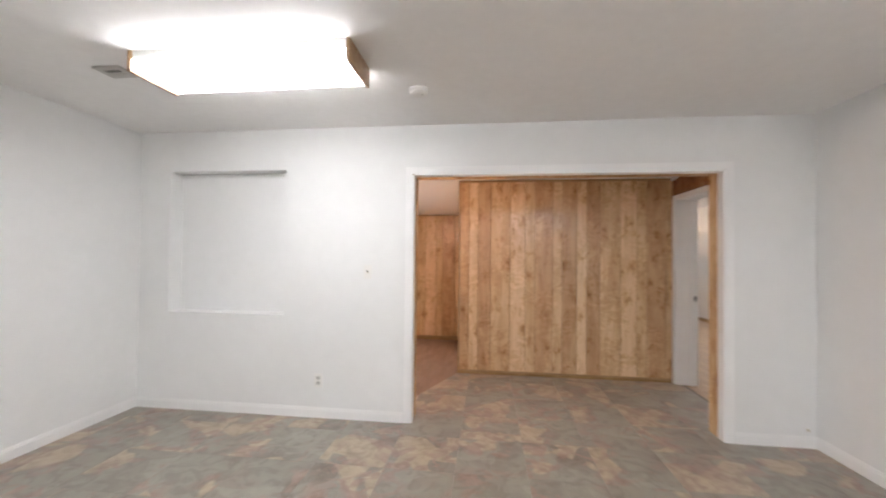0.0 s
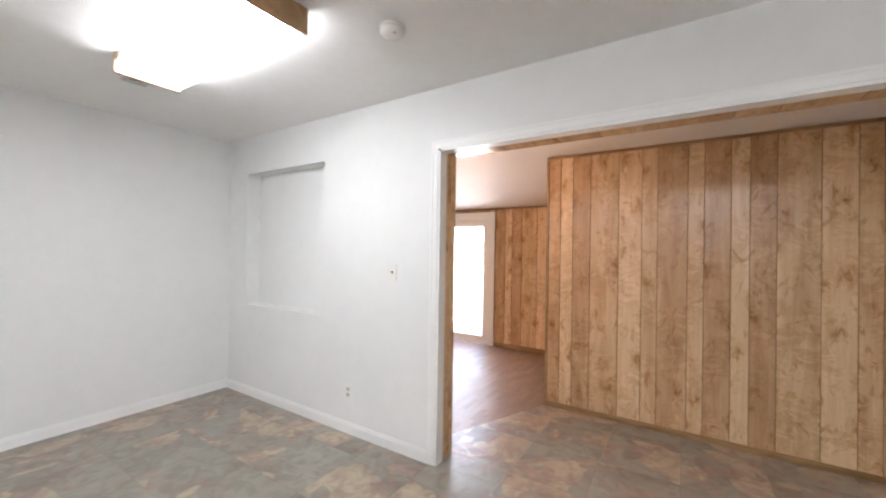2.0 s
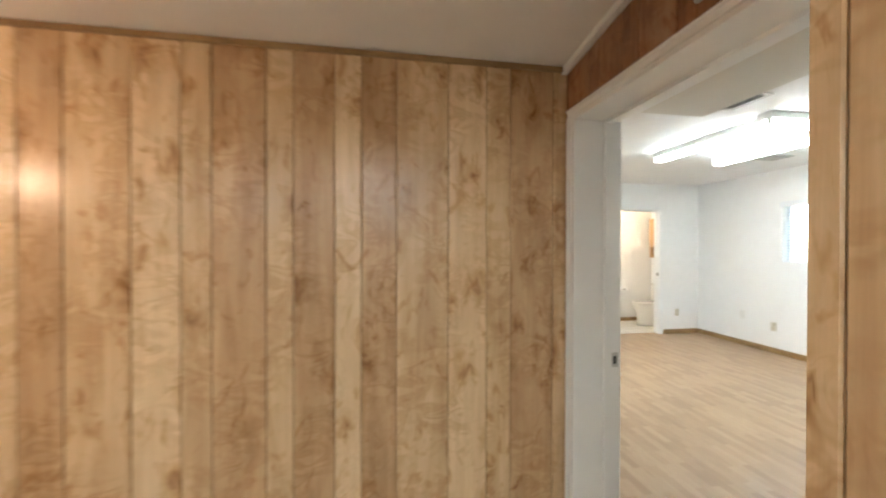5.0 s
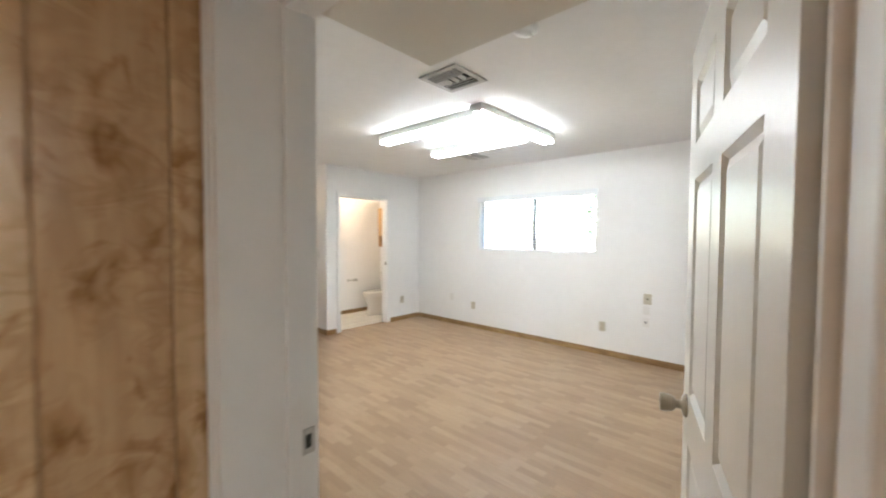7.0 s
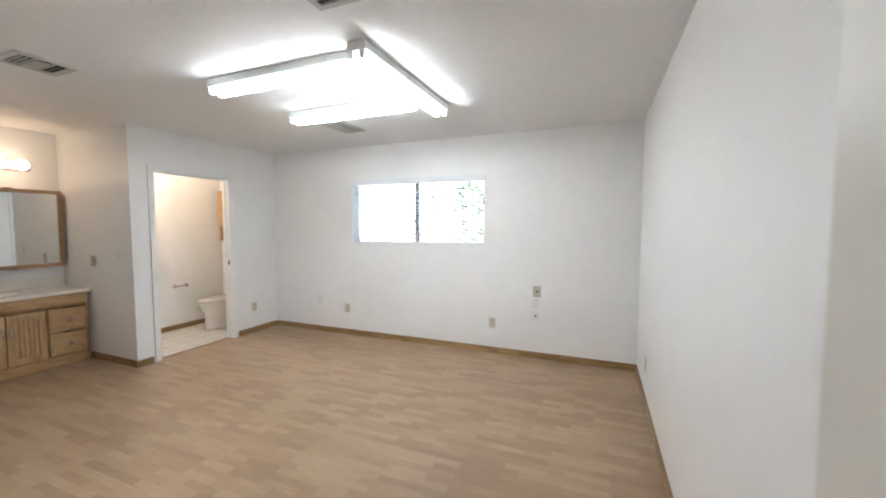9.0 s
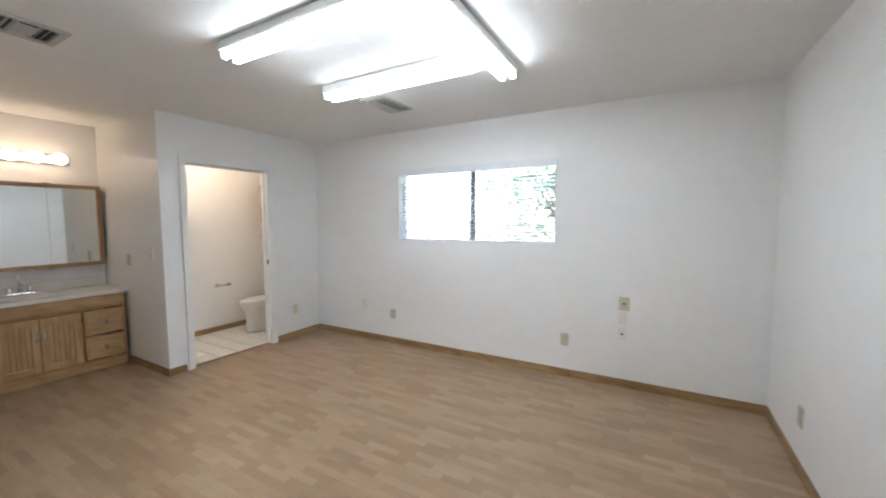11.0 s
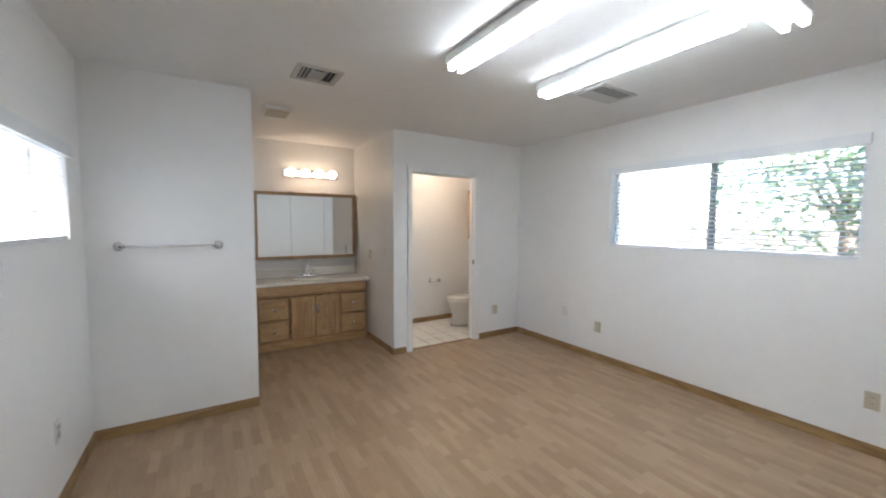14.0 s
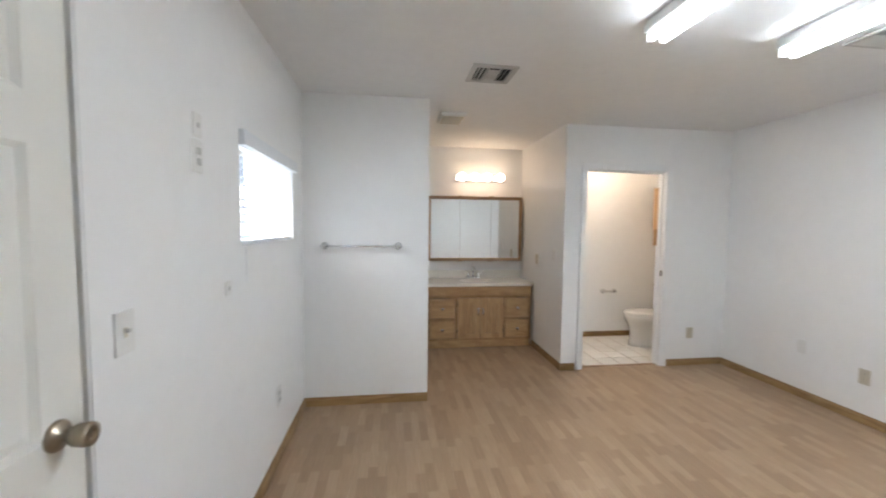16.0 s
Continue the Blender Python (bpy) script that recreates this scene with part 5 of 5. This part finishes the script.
# ---- bathroom ----
to = thing("toilet", "white porcelain toilet with its lid closed", "toilet")
ty = 9.88
bm = bmesh.new()
def ell(cx, cz, rx, ry, n=24, flat=0.0):
    return [bm.verts.new((6.45 + 1.1 * (cx - 6.45 + rx * math.cos(2 * math.pi * k / n)), ty + ry * math.sin(2 * math.pi * k / n), cz)) for k in range(n)]
rr = [ell(6.755, 0.006, 0.242, 0.130), ell(6.755, 0.05, 0.232, 0.122), ell(6.755, 0.17, 0.222, 0.118), ell(6.75, 0.25, 0.232, 0.138), ell(6.732, 0.32, 0.25, 0.168), ell(6.725, 0.375, 0.262, 0.182), ell(6.725, 0.388, 0.258, 0.178)]
for a, b in zip(rr, rr[1:]):
    for k in range(24):
        bm.faces.new((a[k], a[(k + 1) % 24], b[(k + 1) % 24], b[k])).smooth = True
bm.faces.new(rr[0][::-1])
bm.faces.new(rr[-1])
part("bowl", bm, M_PORCELAIN, to)
bm = bmesh.new()
rr = [ell(6.725, 0.389, 0.262, 0.183), ell(6.725, 0.403, 0.268, 0.188), ell(6.725, 0.408, 0.262, 0.183)]
for a, b in zip(rr, rr[1:]):
    for k in range(24):
        bm.faces.new((a[k], a[(k + 1) % 24], b[(k + 1) % 24], b[k])).smooth = True
bm.faces.new(rr[0][::-1])
bm.faces.new(rr[-1])
part("seat", bm, M_PORCELAIN, to)
bm = bmesh.new()
rr = [ell(6.725, 0.409, 0.262, 0.183), ell(6.725, 0.42, 0.265, 0.186), ell(6.725, 0.43, 0.24, 0.165), ell(6.725, 0.434, 0.15, 0.1)]
for a, b in zip(rr, rr[1:]):
    for k in range(24):
        bm.faces.new((a[k], a[(k + 1) % 24], b[(k + 1) % 24], b[k])).smooth = True
bm.faces.new(rr[0][::-1])
bm.faces.new(rr[-1])
part("lid", bm, M_PORCELAIN, to)
part("tank", B(7.0, 7.145, ty - 0.22, ty + 0.22, 0.38, 0.71, bevel=0.025), M_PORCELAIN, to)
part("tank_lid", B(6.988, 7.147, ty - 0.235, ty + 0.235, 0.711, 0.745, bevel=0.012), M_PORCELAIN, to)
part("flush_lever", B(6.985, 7.0, ty - 0.19, ty - 0.10, 0.65, 0.665, bevel=0.003), M_CHROME, to)

wc = thing("wall_cabinet", "oak wall cabinet above the toilet with an open shelf", "cabinet")
CX, CY0, CY1, CZ0, CZ1 = 6.955, 9.61, 10.10, 1.235, 1.97
bm = bmesh.new()
box(bm, CX, XEAST - 0.002, CY0, CY0 + 0.018, CZ0, CZ1)
box(bm, CX, XEAST - 0.002, CY1 - 0.018, CY1, CZ0, CZ1)
for z in (CZ0, CZ0 + 0.21, CZ1 - 0.018):
    box(bm, CX, XEAST - 0.002, CY0 + 0.018, CY1 - 0.018, z, z + 0.018)
box(bm, XEAST - 0.012, XEAST - 0.002, CY0 + 0.018, CY1 - 0.018, CZ0 + 0.018, CZ1 - 0.018)
part("body", bm, M_OAK, wc)
cm = (CY0 + CY1) / 2
for a, b in ((CY0 + 0.004, cm - 0.002), (cm + 0.002, CY1 - 0.004)):
    bm = B(CX - 0.018, CX - 0.001, a, b, CZ0 + 0.22, CZ1 - 0.004, bevel=0.004)
    box(bm, CX - 0.022, CX - 0.0175, a + 0.05, b - 0.05, CZ0 + 0.27, CZ1 - 0.05, bevel=0.002)
    part("door", bm, M_OAK, wc)

# ---- outside ----
structure("ground", B(-400, 400, -400, 400, -0.7, -0.30), M_GROUND, "dry grassy ground reaching the horizon", "ground")
structure("patio", B(-4.5, 2.6, YSD + 0.14, 10.5, -0.30, -0.06), M_CONCRETE, "pale concrete patio slab", "patio")


def tree(x, y, h, spread, seed, label, clumps=2600):
    rng = random.Random(seed)
    t = thing("tree", label, "tree")
    bm = bmesh.new()
    g = -0.30
    cyl(bm, (x, y, g), (x + 0.1, y, g + h * 0.45), 0.16, 0.10, 10)
    tips = []
    for k in range(9):
        a = k * 2.4 + rng.random()
        r = spread * (0.45 + 0.5 * rng.random())
        z = h * (0.5 + 0.45 * rng.random())
        s = g + h * (0.25 + 0.2 * rng.random())
        tip = (x + r * math.cos(a), y + r * math.sin(a), g + z)
        cyl(bm, (x + 0.06, y, s), tip, 0.06, 0.015, 7)
        tips.append(tip)
    part("trunk", bm, M_BARK, t)
    verts, faces = [], []
    for _ in range(clumps):
        c = tips[rng.randrange(9)]
        p = Vector((c[0] + rng.gauss(0, spread * 0.26), c[1] + rng.gauss(0, spread * 0.26), max(0.2, c[2] + rng.gauss(0, h * 0.13))))
        s = 0.045 + 0.055 * rng.random()
        u = Vector((rng.gauss(0, 1), rng.gauss(0, 1), rng.gauss(0, 0.6))).normalized()
        v = u.cross(Vector((rng.gauss(0, 1), rng.gauss(0, 1), rng.gauss(0, 1)))).normalized()
        n = len(verts)
        verts += [p - u * s, p + v * s * 0.45, p + u * s, p - v * s * 0.45]
        faces.append((n, n + 1, n + 2, n + 3))
    me = bpy.data.meshes.new("crown")
    me.from_pydata(verts, [], faces)
    me.materials.append(M_LEAF)
    ob = new("crown", me)
    ob.parent = t
    return t


tree(11.4, 4.7, 3.1, 1.8, 3, "leafy green tree outside the wide window", 20000)
tree(13.5, 7.4, 4.6, 2.0, 5, "leafy green tree standing farther off outside", 3000)
tree(-3.2, 13.0, 3.0, 1.6, 8, "green shrubby tree beyond the patio", 2200)
fe = thing("fence", "weathered board fence beyond the trees", "fence")
for k in range(60):
    part("board", B(16.5, 16.52, -4 + k * 0.3, -4 + k * 0.3 + 0.285, -0.3, 1.4), M_FENCE, fe)

# ---- pieces: paneling ----
boards("x", YW, -1, XW0 + 0.007, XD - 0.001, 0.0, lambda a: slope(YW) - 0.024, wall_hall, None, 5, first=0.105)
# boards beside and above the door, darkened in colour as unlit
boards("y", XD, -1, DY1 + 0.034, YW - 0.008, 0.0, lambda a: slope(a) - 0.034, wall_hall_east, M_PANEL_RED_UNLIT, 3)
boards("y", XD, -1, YH + 0.004, DY1 + 0.032, DZ + 0.036, lambda a: slope(a) - 0.034, wall_hall_east, M_PANEL_RED_UNLIT, 2, (0.09, 0.14, 0.07, 0.16))
boards("x", YSD, -1, SX0, SG0 - 0.122, 0.0, lambda a: slope(YSD) - 0.024, wall_sit_north, None, 1)
boards("x", YSD, -1, SG1 + 0.122, XW0, 0.0, lambda a: slope(YSD) - 0.024, wall_sit_north, None, 5)
boards("x", YSD, -1, SG0 - 0.12, SG1 + 0.12, SGZ + 0.122, lambda a: slope(YSD) - 0.024, wall_sit_north, None, 4)
boards("y", SX0, 1, YH, YSD - 0.008, 0.0, lambda a: slope(a) - 0.004, wall_sit_west, None, 2)
boards("y", XW0, -1, YW + 0.01, YSD - 0.008, 0.0, lambda a: slope(a) - 0.004, wall_sit_east, None, 7)
boards("x", YH, 1, SX0 + 0.008, OX0 - 0.013, 0.0, lambda a: slope(YH) - 0.004, wall_hall_south, None, 6)
boards("x", YH, 1, OX1 + 0.013, XD - 0.009, 0.0, lambda a: slope(YH) - 0.004, wall_hall_south, None, 3)
boards("x", YH, 1, OX0 - 0.012, OX1 + 0.012, OZ + 0.014, lambda a: slope(YH) - 0.004, wall_hall_south, None, 9)

# ---- pieces: slate tiles ----
T = 0.457


def slab_mesh(name, w, d, h, cham, material):
    bm = bmesh.new()
    a = [bm.verts.new((x * w / 2, y * d / 2, -h)) for x, y in ((-1, -1), (1, -1), (1, 1), (-1, 1))]
    b = [bm.verts.new((x * w / 2, y * d / 2, -cham)) for x, y in ((-1, -1), (1, -1), (1, 1), (-1, 1))]
    c = [bm.verts.new((x * (w / 2 - cham), y * (d / 2 - cham), 0)) for x, y in ((-1, -1), (1, -1), (1, 1), (-1, 1))]
    for r, s in ((a, b), (b, c)):
        for k in range(4):
            bm.faces.new((r[k], r[(k + 1) % 4], s[(k + 1) % 4], s[k]))
    bm.faces.new(c)
    me = bpy.data.meshes.new(name)
    bm.to_mesh(me)
    bm.free()
    me.materials.append(material)
    return me


tile_mesh = slab_mesh("tile", T - 0.0008, T - 0.0008, 0.006, 0.0003, M_SLATE)
LINE_A, LINE_B = Vector((-0.10, 4.27)), Vector((XW0 - 0.01, YW))
nrm = Vector((-(LINE_B - LINE_A).y, (LINE_B - LINE_A).x)).normalized()


def clipped(x0, x1, y0, y1, parent, line=False):
    bm = bmesh.new()
    box(bm, x0 + 0.0008, x1 - 0.0008, y0 + 0.0008, y1 - 0.0008, -0.004, 0.002)
    if line:
        bmesh.ops.bisect_plane(bm, geom=bm.verts[:] + bm.edges[:] + bm.faces[:], plane_co=(LINE_A.x, LINE_A.y, 0), plane_no=(nrm.x, nrm.y, 0), clear_outer=True)
        bmesh.ops.holes_fill(bm, edges=bm.edges[:])
    if len(bm.verts) < 4:
        bm.free()
        return
    part("tile", bm, M_SLATE, parent)


rest = bmesh.new()
ix0 = int(math.floor(XL / T))
for i in range(ix0, int(XR / T) + 1):
    for j in range(int(math.floor(YB / T)), int(YH / T) + 1):
        x0, x1, y0, y1 = max(i * T, XL), min((i + 1) * T, XR), max(j * T, YB), min((j + 1) * T, YH)
        if x1 - x0 < 0.01 or y1 - y0 < 0.01:
            continue
        if y1 > YA and (x1 < OX0 or x0 > OX1):
            y1 = min(y1, YA)
            if y1 - y0 < 0.01:
                continue
        if y0 < 1.2:
            box(rest, x0 + 0.0008, x1 - 0.0008, y0 + 0.0008, y1 - 0.0008, -0.004, 0.002)
        elif x1 - x0 > T - 1e-4 and y1 - y0 > T - 1e-4:
            t = new("tile", tile_mesh)
            t.parent = floor_slate
            t.location = ((x0 + x1) / 2, (y0 + y1) / 2, 0.002)
        else:
            clipped(x0, x1, y0, y1, floor_slate)
tagged(part("tiles", rest, M_SLATE, floor_slate), kind="stuff")
for i in range(-2, int(XD / T) + 1):
    for j in range(0, 3):
        x0, x1, y0, y1 = i * T, min((i + 1) * T, XD + 0.1), YH + j * T, min(YH + (j + 1) * T, YW)
        mid = Vector(((x0 + x1) / 2, (y0 + y1) / 2))
        near = min((Vector((x, y)) - LINE_A).dot(nrm) for x in (x0, x1) for y in (y0, y1))
        far = max((Vector((x, y)) - LINE_A).dot(nrm) for x in (x0, x1) for y in (y0, y1))
        if near > -0.004 or x1 - x0 < 0.01 or y1 - y0 < 0.01:
            continue
        clipped(x0, x1, y0, y1, floor_hall, far > 0)


# ---- pieces: laminate planks and bathroom tiles ----
def planks(parent, material, x0, x1, y0, y1, z, seed, w=0.198, L=1.28):
    rng = random.Random(seed)
    n = 0
    x = x0
    while x < x1 - 0.005:
        xe = min(x + w, x1)
        y = y0 - rng.random() * L
        while y < y1:
            a, b = max(y, y0), min(y + L, y1)
            if b - a > 0.02:
                bm = bmesh.new()
                box(bm, x + 0.0003, xe - 0.0003, a + 0.0003, b - 0.0003, z - 0.006, z)
                part("plank", bm, material, parent)
                n += 1
            y += L
        x = xe
    return n


planks(floor_large, M_LAM, XD + 0.1, XEAST, YR, YN + 0.06, 0.0, 1)
planks(floor_large, M_LAM, XE, XB, YN + 0.06, YV, 0.0, 2)
planks(floor_sit, M_LAM_DARK, SX0, XW0 + 0.1, YH, YSD, -0.0015, 3)
bt = 0.205
bmesh_tile = slab_mesh("tile", bt - 0.011, bt - 0.011, 0.006, 0.0015, M_BATH_TILE)
for i in range(9):
    for j in range(6):
        x, y = XB + 0.11 + (i + 0.5) * bt, YN + 0.075 + (j + 0.5) * bt
        if x + bt / 2 < XEAST + 0.09 and y + bt / 2 < YBB + 0.15:
            t = new("tile", bmesh_tile)
            t.parent = floor_bath
            t.location = (x, y, 0.004)
structure("threshold", B(TX0 + 0.018, TX1 - 0.018, YN + 0.045, YN + 0.08, 0.0, 0.006, bevel=0.002), M_GROUT, "tan threshold strip of the bathroom doorway", "threshold")
